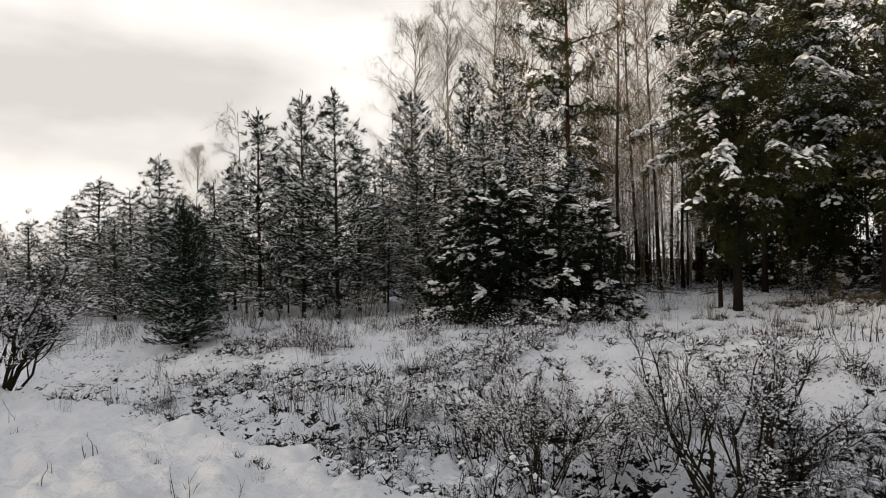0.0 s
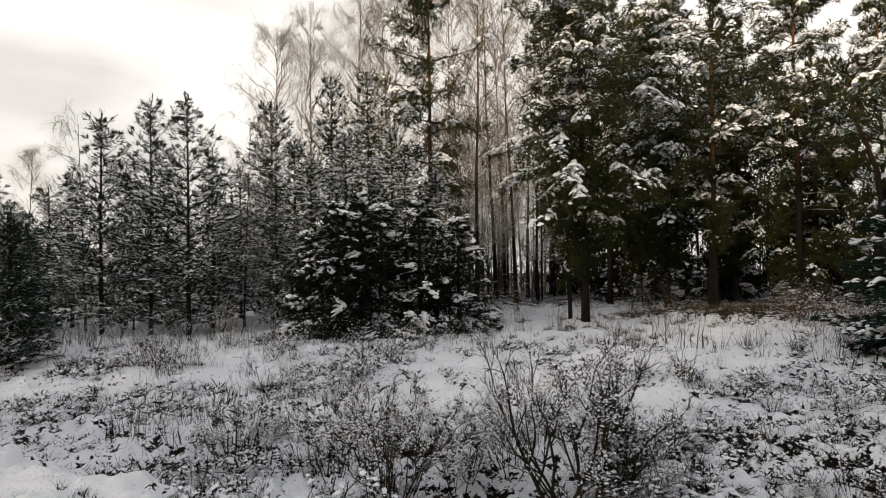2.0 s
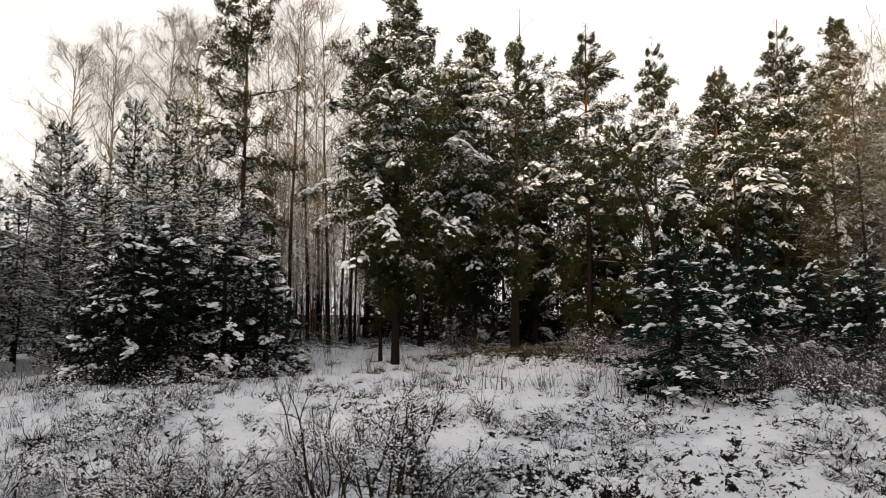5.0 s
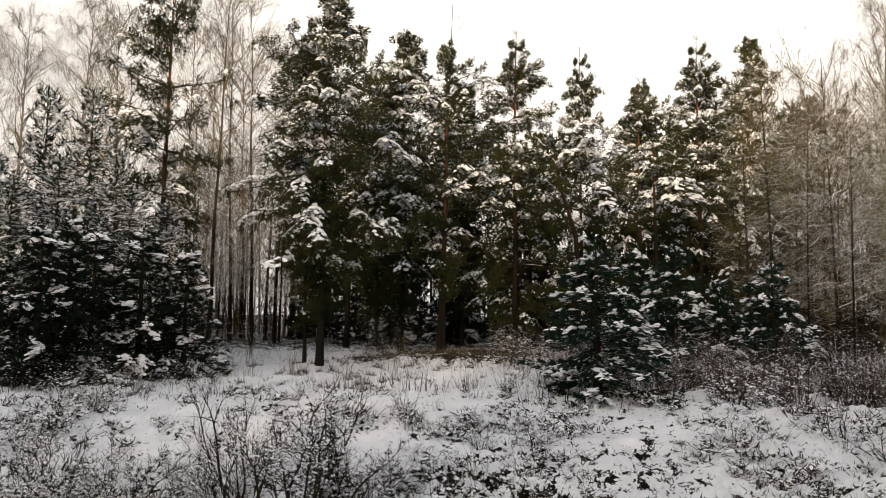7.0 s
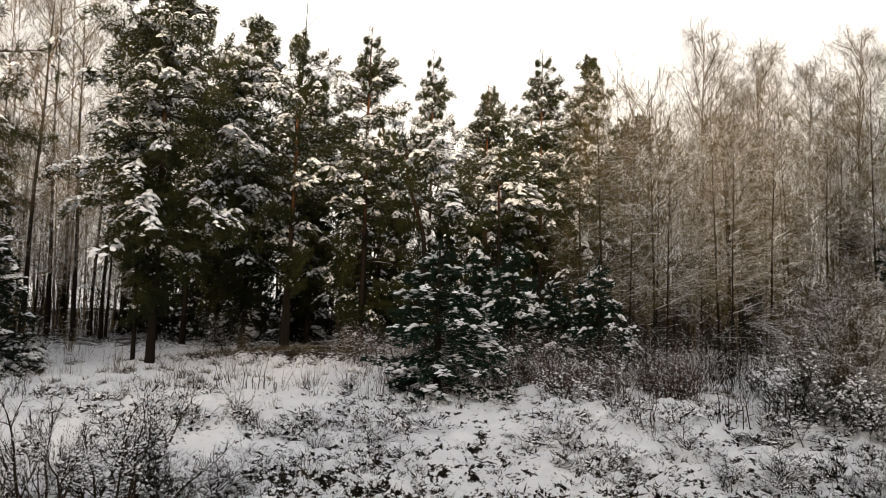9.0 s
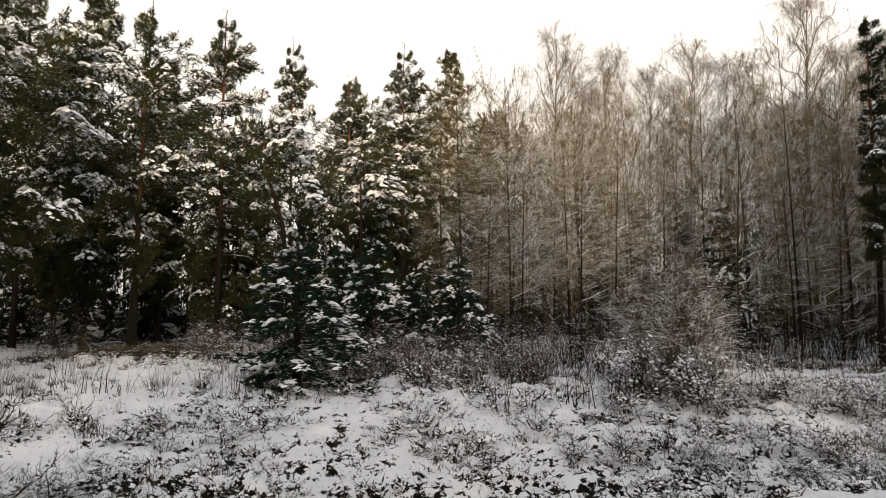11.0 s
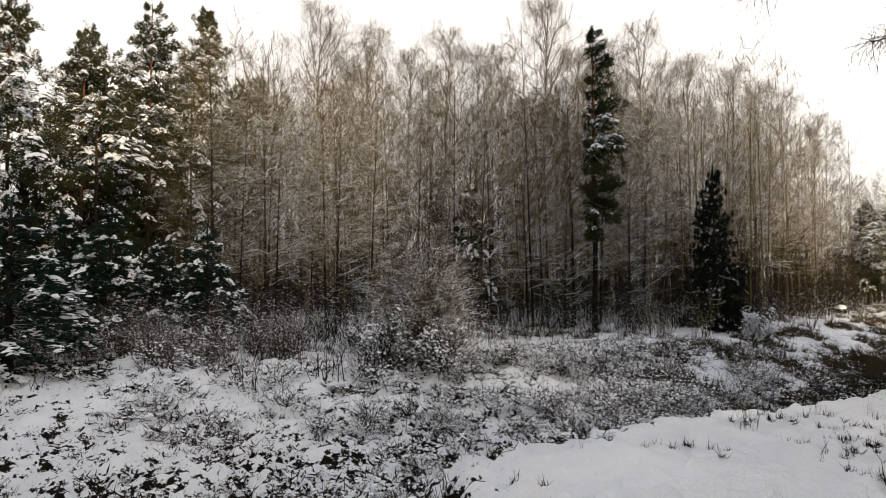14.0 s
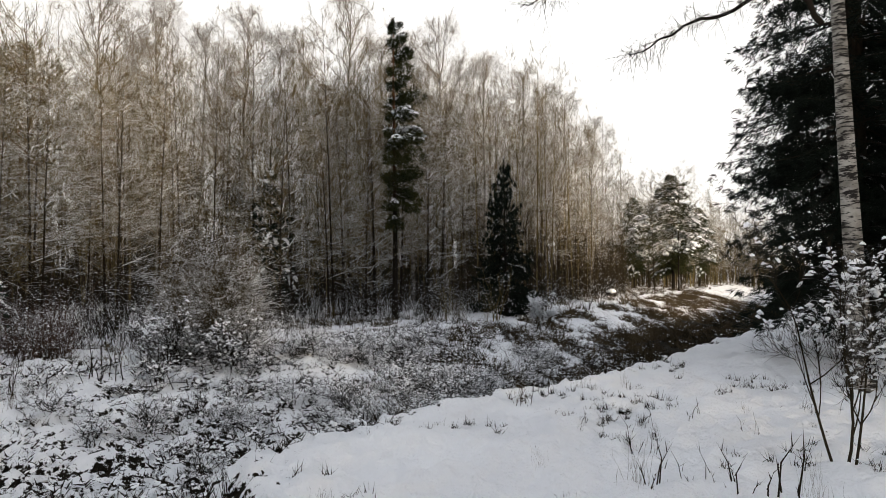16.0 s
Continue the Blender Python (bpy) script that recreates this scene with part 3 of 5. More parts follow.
YOUNG = dict(trunk=0.070, wander=0.012, profile=lambda f: (1 - f) ** 0.8 * min(1.0, 0.62 + 1.4 * f) + 0.05, whorl=(4, 7), gap=0.06, rare=2.0, rise=lambda f: 0.10 + 0.85 * f, sag=0.14, tip=0.22, leader=0.30,
             fronds=4.8, inner=0.14, frond=0.46, frond_up=0.22, frond_sag=0.1, step=0.18, blades=6, spread=0.42, blade_up=0.24, blade=0.19, slim=0.17, rime=0.16,
             snow=0.20, pad=0.07, flat=0.45, gap_h=lambda f: 0.29 - 0.02 * f, dead=0.3)
SPRUCE = dict(trunk=0.08, wander=0.006, profile=lambda f: (1 - f) ** 0.85 + 0.04, whorl=(6, 8), vary=(0.6, 1.25), rise=lambda f: -0.15 + 0.55 * f, sag=0.32, tip=0.26, leader=0.2,
              fronds=6.0, inner=0.15, frond=0.40, frond_up=-0.05, frond_sag=0.45, flare=0.08, step=0.12, blades=8, spread=0.36, blade_up=0.0, blade=0.125, slim=0.30, rime=0.012,
              snow=0.16, pad=0.095, flat=0.75, bits=9, stray=0.15, heap=MOUND, heavy=6.0, rare=4.0, gap_h=lambda f: 0.30 - 0.10 * f)


def tall_pine(seed, base=3.6, reach=2.3, bark=None, label="tall old pine with reddish upper trunk and snow-laden boughs", **more):
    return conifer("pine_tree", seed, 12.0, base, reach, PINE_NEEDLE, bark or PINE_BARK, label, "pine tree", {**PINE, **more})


def young_pine(seed, **more):
    return conifer("young_pine", seed, 7.0, 0.35, 1.6, YOUNG_NEEDLE, DARK_BARK, "slender young pine with frosted upturned shoots", "pine tree", {**YOUNG, **more})


def spruce(seed, needle=SPRUCE_NEEDLE, label="dark young spruce with white clumps of snow", **more):
    return conifer("spruce_tree", seed, 3.6, 0.12, 1.25, needle, DARK_BARK, label, "spruce tree", {**SPRUCE, **more})


def birch(seed, height=15.0, base=3.0, limbs=44, subs=9, fine=20, reach=2.7, droop=0.55, bark=None, twig=None, name="birch_tree", label="tall bare birch with fine hanging twigs", category="birch tree", trunk=0.13, steep=1.5, kinks=0.012, haze=0.0042, limb=None, whip=1.0):
    """A bare broadleaf tree: trunk, limbs, branches and fine twigs."""
    rng = np.random.default_rng(seed)
    root = thing(name, label, category)
    tg, lg, wg = Geo(), Geo(), Geo()
    where = stem(tg, rng, height, trunk, 0.008, kinks, 0.03, n=6, style_taper=1.25)
    b0, b1, b2, t0, t1 = [], [], [], [], []
    mid, half = base + 0.52 * (height - base), 0.50 * (height - base)
    for i in range(limbs):
        f = (i + rng.random()) / limbs
        h = base + (height - base) * 0.93 * f ** 0.95
        turn = rng.uniform(0, 2 * np.pi)
        out = unit(np.array([math.cos(turn), math.sin(turn), steep * (0.7 + 0.9 * f) * rng.uniform(0.7, 1.25)]))
        # the limb ends on a rounded crown
        p0 = where(h)
        q0, q1 = np.array([0, 0, (h - mid) / half]), out / np.array([reach, reach, half])
        aa, bb, cc = q1 @ q1, q0 @ q1, q0 @ q0 - 1.06
        length = (-bb + math.sqrt(max(0.02, bb * bb - aa * cc))) / aa
        length = min(max(length, 0.5), reach * (1.5 if height > 12 else 1.0)) * rng.uniform(0.5, 1.03)
        k = np.linspace(0, 1, 5)
        line = p0[None] + np.outer(k * length, out)
        line[:, 2] -= droop * 0.35 * length * k ** 2.5
        line += np.outer(k * k, unit(rng.normal(0, 1, 3) + [0, 0, 0.4])) * length * rng.uniform(0.0, 0.30)  # each bows its own way
        line[1:] += rng.normal(0, 0.038 * length, (4, 3))
        tube(lg, line, np.linspace(0.004 + 0.008 * length, 0.003, 5), 3)
        s = rng.uniform(0.25, 1.0, subs) ** 0.8
        p = np.column_stack([np.interp(s, k, line[:, j]) for j in range(3)])
        d = unit(out[None] * 0.8 + rng.normal(0, 0.55, (subs, 3)) + [[0, 0, 0.15]])
        ls = (length * 0.34 * rng.uniform(0.5, 1.2, subs) + 0.3)[:, None]
        m = p + d * ls * 0.55
        e = m + (d + [[0, 0, -droop]]) * ls * 0.5
        b0.append(p), b1.append(m), b2.append(e)
        for _ in range(fine):
            w = rng.uniform(0.1, 1.0, (subs, 1))
            q = np.where(w < 0.5, p + (m - p) * w * 2, m + (e - m) * (w - 0.5) * 2)
            tl = rng.uniform(0.35, 0.8, (subs, 1)) * whip
            t0.append(q), t1.append(q + unit(d * 0.7 + rng.normal(0, 0.50, (subs, 3)) + [[0, 0, -droop * 1.5 + 0.2]]) * tl)
    bent(wg, np.concatenate(b0), np.concatenate(b1), np.concatenate(b2), 0.0065)
    twigs(wg, np.concatenate(t0), np.concatenate(t1), haze)
    part("trunk", tg, bark or BIRCH_BARK, root, smooth=True)
    part("branchwork", lg, limb or twig or TWIG_BROWN, root, "snow-lined limbs" if limb else "", kind="stuff")
    part("crown", wg, twig or TWIG_BROWN, root, kind="stuff")
    return root


def bush(seed, height=1.8, stems=14, spread=0.8, fine=16, twig=None, snow=90, pad=0.05, name="bush", label="bare bush with snow on its twigs", category="bush", thick=0.012):
    """Many-stemmed bare bush."""
    rng = np.random.default_rng(seed)
    root = thing(name, label, category)
    sg, wg, ng = Geo(), Geo(), Geo()
    tips = []
    for _ in range(stems):
        turn = rng.uniform(0, 2 * np.pi)
        out = np.array([math.cos(turn), math.sin(turn), 0])
        hh, rr = height * rng.uniform(0.55, 1.0), spread * rng.uniform(0.2, 1.0)
        k = np.linspace(0, 1, 6)
        line = np.outer(k ** 1.2 * rr, out) + np.outer(k * hh, [0, 0, 1]) + out * 0.06
        line[1:] += np.cumsum(rng.normal(0, 0.022 * height, (5, 3)), 0)
        line[0, 2] = -0.12
        tube(sg, line, np.linspace(thick * rng.uniform(0.7, 1.3), 0.003, 6), 4)
        s = rng.uniform(0.2, 1.0, fine)
        p = np.column_stack([np.interp(s, k, line[:, j]) for j in range(3)])
        d = unit(out[None] * 0.5 + rng.normal(0, 0.6, (fine, 3)) + [[0, 0, 0.55]])
        ls = height * 0.27 * rng.uniform(0.4, 1.2, (fine, 1)) * (1.15 - 0.6 * s[:, None])
        m = p + d * ls * 0.5
        e = m + (d + rng.normal(0, 0.3, (fine, 3))) * ls * 0.5
        bent(wg, p, m, e, thick * 0.36)
        for _ in range(3):
            q = p + (e - p) * rng.uniform(0.25, 0.95, (fine, 1))
            r = q + unit(d + rng.normal(0, 0.55, (fine, 3)) + [[0, 0, 0.2]]) * ls * rng.uniform(0.25, 0.5, (fine, 1))
            twigs(wg, q, r, thick * 0.3)
            tips.append(r * 0.6 + q * 0.4)
        tips.append(m)
    tips = np.concatenate(tips)
    pick = tips[rng.choice(len(tips), min(snow, len(tips)), replace=False)]
    pick = np.repeat(pick, 3, 0)
    pads(ng, pick + rng.normal(0, 0.6, pick.shape) * pad, pad * rng.uniform(0.25, 0.95, len(pick)), 0.7, rng, ICO1, None, (0.8, 1.7), (0.6, 1.0))
    part("branchwork", sg, twig or TWIG_DARK, root, smooth=True, kind="stuff")
    part("crown", wg, twig or TWIG_DARK, root, kind="stuff")
    part("snow_load", ng, SNOW_PAD, root, "small caps of snow", smooth=True, kind="stuff")
    return root


def dome_bush(seed, height=1.3, reach=1.4, stems=60, fine=14, twig=None, snow=0.25, pad=0.022, label="dense low shrub full of snow", thick=0.011, arch=0.0):
    """A dense rounded shrub: stems fan out to a dome, filled with fine twigs."""
    rng = np.random.default_rng(seed)
    root = thing("bush", label, "bush")
    sg, wg, ng = Geo(), Geo(), Geo()
    tips = []
    k = np.linspace(0, 1, 6)
    for _ in range(stems):
        turn, up = rng.uniform(0, 2 * np.pi), math.asin(rng.uniform(0.06, 1.0))
        out = np.array([math.cos(turn), math.sin(turn), 0])
        size = rng.uniform(0.7, 1.0) * (0.88 + 0.3 * noise.noise((out[0] * 1.4, out[1] * 1.4, up * 1.5 + seed)))
        end = out * math.cos(up) * reach * size + np.array([0, 0, math.sin(up) * height * size])
        line = np.outer(k ** 1.15, end) + np.outer(np.sin(k * np.pi) * arch * reach, [0, 0, 1]) + rng.normal(0, 0.12, 3) * reach * [1, 1, 0] * (1 - k[:, None])
        line[1:] += np.cumsum(rng.normal(0, 0.02 * (height + reach), (5, 3)), 0)
        line[0, 2] = -0.12
        tube(sg, line, np.linspace(thick * rng.uniform(0.6, 1.2), 0.0025, 6), 3)
        s = rng.uniform(0.3, 1.0, fine)
        p = np.column_stack([np.interp(s, k, line[:, j]) for j in range(3)])
        d = unit(unit(end)[None] * 0.45 + rng.normal(0, 0.7, (fine, 3)) + [[0, 0, 0.2]])
        ls = 0.16 * (height + reach) * rng.uniform(0.4, 1.1, (fine, 1))
        m = p + d * ls * 0.5
        e = m + (d + rng.normal(0, 0.35, (fine, 3))) * ls * 0.5
        bent(wg, p, m, e, min(thick * 0.4, 0.0055))
        for _ in range(4):
            q = p + (e - p) * rng.uniform(0.2, 1.0, (fine, 1))
            r = q + unit(d + rng.normal(0, 0.6, (fine, 3))) * ls * rng.uniform(0.25, 0.55, (fine, 1))
            twigs(wg, q, r, min(thick * 0.32, 0.0042))
            tips.append(np.concatenate([r * 0.6 + q * 0.4, unit(r - q)], 1))
    tips = np.concatenate(tips)
    gather = np.array([noise.noise((a * 2.6, b * 2.6, c * 2.6 + seed)) for a, b, c in tips[:, :3]])
    tips = tips[(rng.random(len(tips)) < snow * np.clip(0.35 + 3.0 * gather, 0.08, 2.2) * np.clip(tips[:, 2] / height + 0.35, 0, 1.1)) & (tips[:, 2] > 0.02)]
    pads(ng, tips[:, :3] + [[0, 0, pad * 0.4]], pad * rng.uniform(0.3, 1.1, len(tips)), 0.85, rng, MOUND, tips[:, 3:] * [[1, 1, 0.25]], (0.7, 1.3), (0.6, 1.0))
    part("branchwork", sg, TWIG_DARK if twig is TWIG_FROST else twig, root, smooth=True, kind="stuff")
    part("crown", wg, twig or TWIG_FROST, root, kind="stuff")
    part("snow_load", ng, SNOW_PAD, root, "fine snow along the twigs", smooth=True, kind="stuff")
    return root


def forked_bush(seed, height=1.8, stems=8, lean=0.55, forks=4, thick=0.016, fine=10, snow=0.4, pad=0.024, twig=None, name="bush", label="", category="bush", drift=0.0):
    """Arching stems that fork again and again, down to fine twigs with snow lying along them."""
    rng = np.random.default_rng(seed)
    root = thing(name, label, category)
    sg, wg, ng = Geo(), Geo(), Geo()
    k = np.linspace(0, 1, 5)
    tips = []

    def limb(p, d, length, r, level):
        bow = unit(np.cross(d, rng.normal(0, 1, 3))) * rng.normal(0, 0.10) * length
        line = p + np.outer(k * length, d) + np.outer(np.sin(k * np.pi) * 1.0, bow)
        line[:, 2] += (0.16 if level < 2 else -0.02) * length * k ** 2
        tube(sg, line, np.linspace(r, max(r * 0.55, 0.0022), 5), 5 if level < 2 else 3)
        if level == 3:
            s = rng.uniform(0.1, 1.0, fine)
            q = np.column_stack([np.interp(s, k, line[:, j]) for j in range(3)])
            e = unit(d[None] * 0.8 + rng.normal(0, 0.5, (fine, 3)) + [[0, 0, 0.15]])
            ll = height * rng.uniform(0.05, 0.13, (fine, 1))
            m = q + e * ll * 0.5
            t = m + unit(e + rng.normal(0, 0.3, (fine, 3))) * ll * 0.5
            bent(wg, q, m, t, 0.0030)
            for a, b in ((q, m), (m, t)):
                tips.append(np.concatenate([(a + b) / 2, b - a], 1))
            tips.append(np.concatenate([line[1:], np.diff(line, axis=0)], 1))
            return
        for n in range(forks if level < 2 else forks + 1):
            s = 1.0 if n == 0 else rng.uniform(0.35, 0.95)
            q = np.array([np.interp(s, k, line[:, j]) for j in range(3)])
            e = unit(d + rng.normal(0, 0.20 if n == 0 else 0.42, 3) + [0, 0, 0.10])
            limb(q, e, length * rng.uniform(0.45, 0.75), r * (0.6 if n == 0 else 0.48), level + 1)

    for i in range(stems):
        turn = (i + rng.uniform(-0.3, 0.3)) * 2 * np.pi / stems
        d = unit(np.array([math.cos(turn) * lean * rng.uniform(0.4, 1.2) + drift, math.sin(turn) * lean * rng.uniform(0.4, 1.2), 1.0]))
        limb(np.array([0.08 * math.cos(turn), 0.08 * math.sin(turn), -0.12]), d, height * rng.uniform(0.38, 0.50), thick * rng.uniform(0.65, 1.2), 0)
    tips = np.concatenate(tips)
    gather = np.array([noise.noise((a * 2.2, b * 2.2, c * 2.2 + seed)) for a, b, c in tips[:, :3]])
    tips = tips[(rng.random(len(tips)) < snow * np.clip(0.6 + 2.0 * gather, 0.1, 2.0)) & (tips[:, 2] > 0.03)]
    pads(ng, tips[:, :3] + [[0, 0, pad * 0.35]], pad * rng.uniform(0.35, 1.25, len(tips)), 0.85, rng, MOUND, tips[:, 3:] * [[1, 1, 0.25]], (0.7, 1.3), (0.6, 1.0))
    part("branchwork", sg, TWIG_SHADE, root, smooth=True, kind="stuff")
    part("crown", wg, twig or TWIG_DARK, root, kind="stuff")
    part("snow_load", ng, SNOW_PAD, root, "snow lying along the twigs", smooth=True, kind="stuff")
    return root


def clump(seed, height=0.6, count=26, spread=0.25, material=None, name="weed_clump", label="clump of withered stalks in the snow", category="weeds", heads=0, r=0.005):
    """Dry stalks and grass in one tuft."""
    rng = np.random.default_rng(seed)
    root = thing(name, label, category)
    g, ng = Geo(), Geo()
    p0 = np.column_stack([rng.normal(0, spread * 0.5, (count, 2)), np.full(count, -0.06)])
    d = unit(np.column_stack([rng.normal(0, 0.22, (count, 2)), np.ones(count)]))
    hh = height * rng.uniform(0.35, 1.0, (count, 1))
    p1 = p0 + d * hh * 0.6
    p2 = p1 + unit(d + np.column_stack([rng.normal(0, 0.35, (count, 2)), np.zeros(count)])) * hh * 0.45
    bent(g, p0, p1, p2, r)
    for _ in range(2):
        q = p1 + (p2 - p1) * rng.uniform(-0.6, 0.9, (count, 1))
        twigs(g, q, q + unit(d + rng.normal(0, 0.5, (count, 3))) * hh * 0.22, r * 0.7)
    tops = p2[rng.random(count) < 0.45]
    pads(ng, tops, 0.010 * rng.uniform(0.6, 1.5, len(tops)), 0.8, rng)
    part("tuft", g, material or GRASS_DARK, root, kind="stuff")
    part("snow_load", ng, SNOW_PAD, root, "specks of snow", smooth=True, kind="stuff")
    return root


def tussock(seed, size=0.3, label="dark heather tussock with a cap of snow"):
    """A low tuft of dark leaves half under snow."""
    rng = np.random.default_rng(seed)
    root = thing("tussock", label, "tussock")
    g, ng = Geo(), Geo()
    n = 130
    turn = rng.uniform(0, 2 * np.pi, n)
    d = np.column_stack([np.cos(turn), np.sin(turn), rng.uniform(0.15, 1.3, n)])
    p = np.column_stack([rng.normal(0, size * 0.35, (n, 2)), rng.uniform(-0.04, 0.03, n)])
    blades(g, p, d, size * rng.uniform(0.25, 0.75, n), size * 0.03, rng)
    k = 5
    c = np.column_stack([rng.normal(0, size * 0.33, (k, 2)), size * rng.uniform(0.18, 0.42, k)])
    pads(ng, c, size * rng.uniform(0.05, 0.15, k), 0.8, rng, MOUND)
    part("tuft", g, GRASS_DARK, root, kind="stuff")
    part("snow_load", ng, SNOW_PAD, root, "cap of snow", smooth=True, kind="stuff")
    return root


def stand(first, az, dist, height, native, turn=None, wide=1.0, sink=0.05, group="", label=""):
    """A copy of a thing at az, dist, scaled to a height."""
    x, y, z = spot(az, dist)
    k = height / native
    w = k ** 0.75 * wide if k > 1 else k * wide
    rz = -az + (turn if turn is not None else (az * 37.7 + dist * 91.3) % 360)
    ob = copy_thing(first, pose(x, y, z - sink, 0, 0, rz) @ Matrix.Diagonal((w, w, k, 1)))
    return tagged(ob, label=label, group=group)


def drop(first):
    """Removes a pattern once its copies stand."""
    for o in (*first.children_recursive, first):
        bpy.data.objects.remove(o)


# ---- far woods all round: bare trunks and twigs too many to count ----
def far_woods(seed, az0, az1, d0, d1, trees, low, high, per, twig, label="distant bare winter woods dusted with snow", fine=3, thick=0.007, hair=0.017):
    rng = np.random.default_rng(seed)
    az, d = rng.uniform(az0, az1, trees), rng.uniform(d0, d1, trees)
    brim = np.interp(az, [92, 97, 101, 104, 108, 112, 116], [0, 29, 34, 40, 50, 62, 85])
    base = np.column_stack([*from_arc(az, np.where(d < brim, brim + (d - d0) * 0.5, d)), np.zeros(trees)])
    base[:, 2] = land(base[:, 0], base[:, 1])[0] - 0.3
    h = rng.uniform(low, high, trees)
    top = base + np.column_stack([rng.normal(0, 0.03, (trees, 2)) * h[:, None], h])
    g = Geo()
    twigs(g, base, top, thick * h)
    f = rng.uniform(0.12, 1.0, (trees, per)) ** 0.8
    p = base[:, None] + (top - base)[:, None] * f[..., None]
    reach = (h[:, None] * 0.17 * (1.2 - f) + 0.45) * rng.uniform(0.5, 1.2, (trees, per))
    way = unit(np.concatenate([rng.normal(0, 1, (trees, per, 2)), rng.uniform(-0.1, 1.3, (trees, per, 1))], -1))
    m = p + way * reach[..., None] * 0.6
    e = m + (way * [1, 1, 0.7] + rng.normal(0, 0.3, way.shape)) * reach[..., None] * 0.55
    bent(g, p.reshape(-1, 3), m.reshape(-1, 3), e.reshape(-1, 3), 1.1 * hair if high > 5 else 0.014)
    for _ in range(fine):
        q = (p + (e - p) * rng.uniform(0.2, 1, f.shape)[..., None]).reshape(-1, 3)
        twigs(g, q, q + (unit(rng.normal(0, 0.8, q.shape) + [[0, 0, 0.35]]) * rng.uniform(0.3, 0.9, (len(q), 1))), hair)
    return tagged(new("far_woods", g.mesh("far_woods", twig)), label, "woods", kind="stuff")


def brush(seed, az0, az1, inner, outer, stems, low, high, twig, label):
    """A belt of undergrowth too dense to count; inner: az and distance pairs of its near side."""
    rng = np.random.default_rng(seed)
    az = rng.uniform(az0, az1, stems)
    d = np.interp(az, *zip(*inner)) + outer * rng.random(stems) ** 1.2
    lump = np.array([noise.noise((p * 0.35, q * 0.45, seed * 1.0)) + 0.6 * noise.noise((p * 1.1, q * 1.3, 4.0)) for p, q in zip(az, d)])
    keep = lump + rng.normal(0, 0.12, stems) > -0.08
    az, d, lump, stems = az[keep], d[keep], lump[keep], int(keep.sum())
    p0 = np.column_stack([*from_arc(az, d), np.zeros(stems)])
    p0[:, 2] = land(p0[:, 0], p0[:, 1])[0] - 0.08
    h = (rng.uniform(low, high, stems) * rng.uniform(0.45, 1, stems) * np.clip(0.75 + lump, 0.6, 1.3))[:, None]
    d1 = unit(np.column_stack([rng.normal(0, 0.38, (stems, 2)), np.ones(stems)]))
    p1 = p0 + d1 * h * 0.55
    p2 = p1 + unit(d1 + rng.normal(0, 0.45, (stems, 3))) * h * 0.5
    g = Geo()
    bent(g, p0, p1, p2, 0.004 + 0.002 * h[:, 0])
    tips = []
    for _ in range(5):
        q = p0 + (p2 - p0) * rng.uniform(0.3, 0.95, (stems, 1))
        r = q + unit(rng.normal(0, 0.6, (stems, 3)) + [[0, 0, 0.6]]) * h * rng.uniform(0.15, 0.32, (stems, 1))
        twigs(g, q, r, 0.0035)
        tips.append(r)
    ob = tagged(new("undergrowth", g.mesh("undergrowth", twig)), label, "undergrowth", kind="stuff")
    tips = np.concatenate(tips)
    tips = tips[rng.random(len(tips)) < 0.30]
    ng = Geo()
    pads(ng, tips, rng.uniform(0.008, 0.030, len(tips)), 0.8, rng, OCTA)
    part("snow_load", ng, SNOW_PAD, ob, "specks of snow on the twigs", smooth=True, kind="stuff")
    return ob


far_woods(901, -42, -14, 50, 85, 240, 2.5, 6.5, 18, TWIG_BROWN)
# the next two are woods in shade-darkened twigs, to deepen the background
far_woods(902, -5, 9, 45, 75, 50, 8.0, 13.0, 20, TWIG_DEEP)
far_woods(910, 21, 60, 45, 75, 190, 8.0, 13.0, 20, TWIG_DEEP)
far_woods(908, -38, -3, 29, 50, 420, 1.2, 4.0, 9, TWIG_DARK, "dark scrub behind the young pines", 1)
far_woods(903, 60, 106, 33, 58, 300, 9.5, 14.5, 40, TWIG_BEIGE, "dense bare birch wood behind the edge", 6, 0.0036, 0.010)
far_woods(909, 10, 22, 38, 60, 60, 8.0, 15.0, 34, TWIG_PALE, "pale bare wood far behind the pines")
far_woods(907, 103, 121, 66, 120, 340, 7.0, 11.5, 30, TWIG_BEIGE, fine=4, thick=0.004, hair=0.013)
# scrub in shade-darkened twigs closes the bright gap at the clearing's end
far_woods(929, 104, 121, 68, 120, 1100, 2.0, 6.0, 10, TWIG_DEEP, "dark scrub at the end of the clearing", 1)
# unseen woods behind the camera, added to help hold back the low sun
far_woods(904, 150, 318, 34, 60, 260, 9.0, 14.0, 14, TWIG_BROWN)
# two belts of near-black scrub, added as shade between the trunks
far_woods(905, -14, 62, 34, 60, 1700, 1.6, 5.4, 9, TWIG_SHADE, "scrub darkened to stand for the shade between the trunks", 1)
far_woods(906, 58, 108, 29, 60, 1800, 1.6, 5.5, 9, TWIG_SHADE, "scrub darkened to stand for the shade between the trunks", 1)
EDGE = [(-34, 22), (-15, 19), (-4, 17.4), (12, 16.8), (15.5, 20), (20, 24), (36, 25), (40, 18.5), (44, 15.8), (60, 14.8), (66, 16), (75, 18.2), (85, 20.5), (92, 24.5), (97, 28), (103, 34), (108, 46)]
brush(915, -12, 15.5, [(-12, 15.6), (0, 15.4), (15.5, 15.2)], 3, 1500, 0.4, 0.9, TWIG_DARK, "thin snow-specked stalks before the dark spruces")
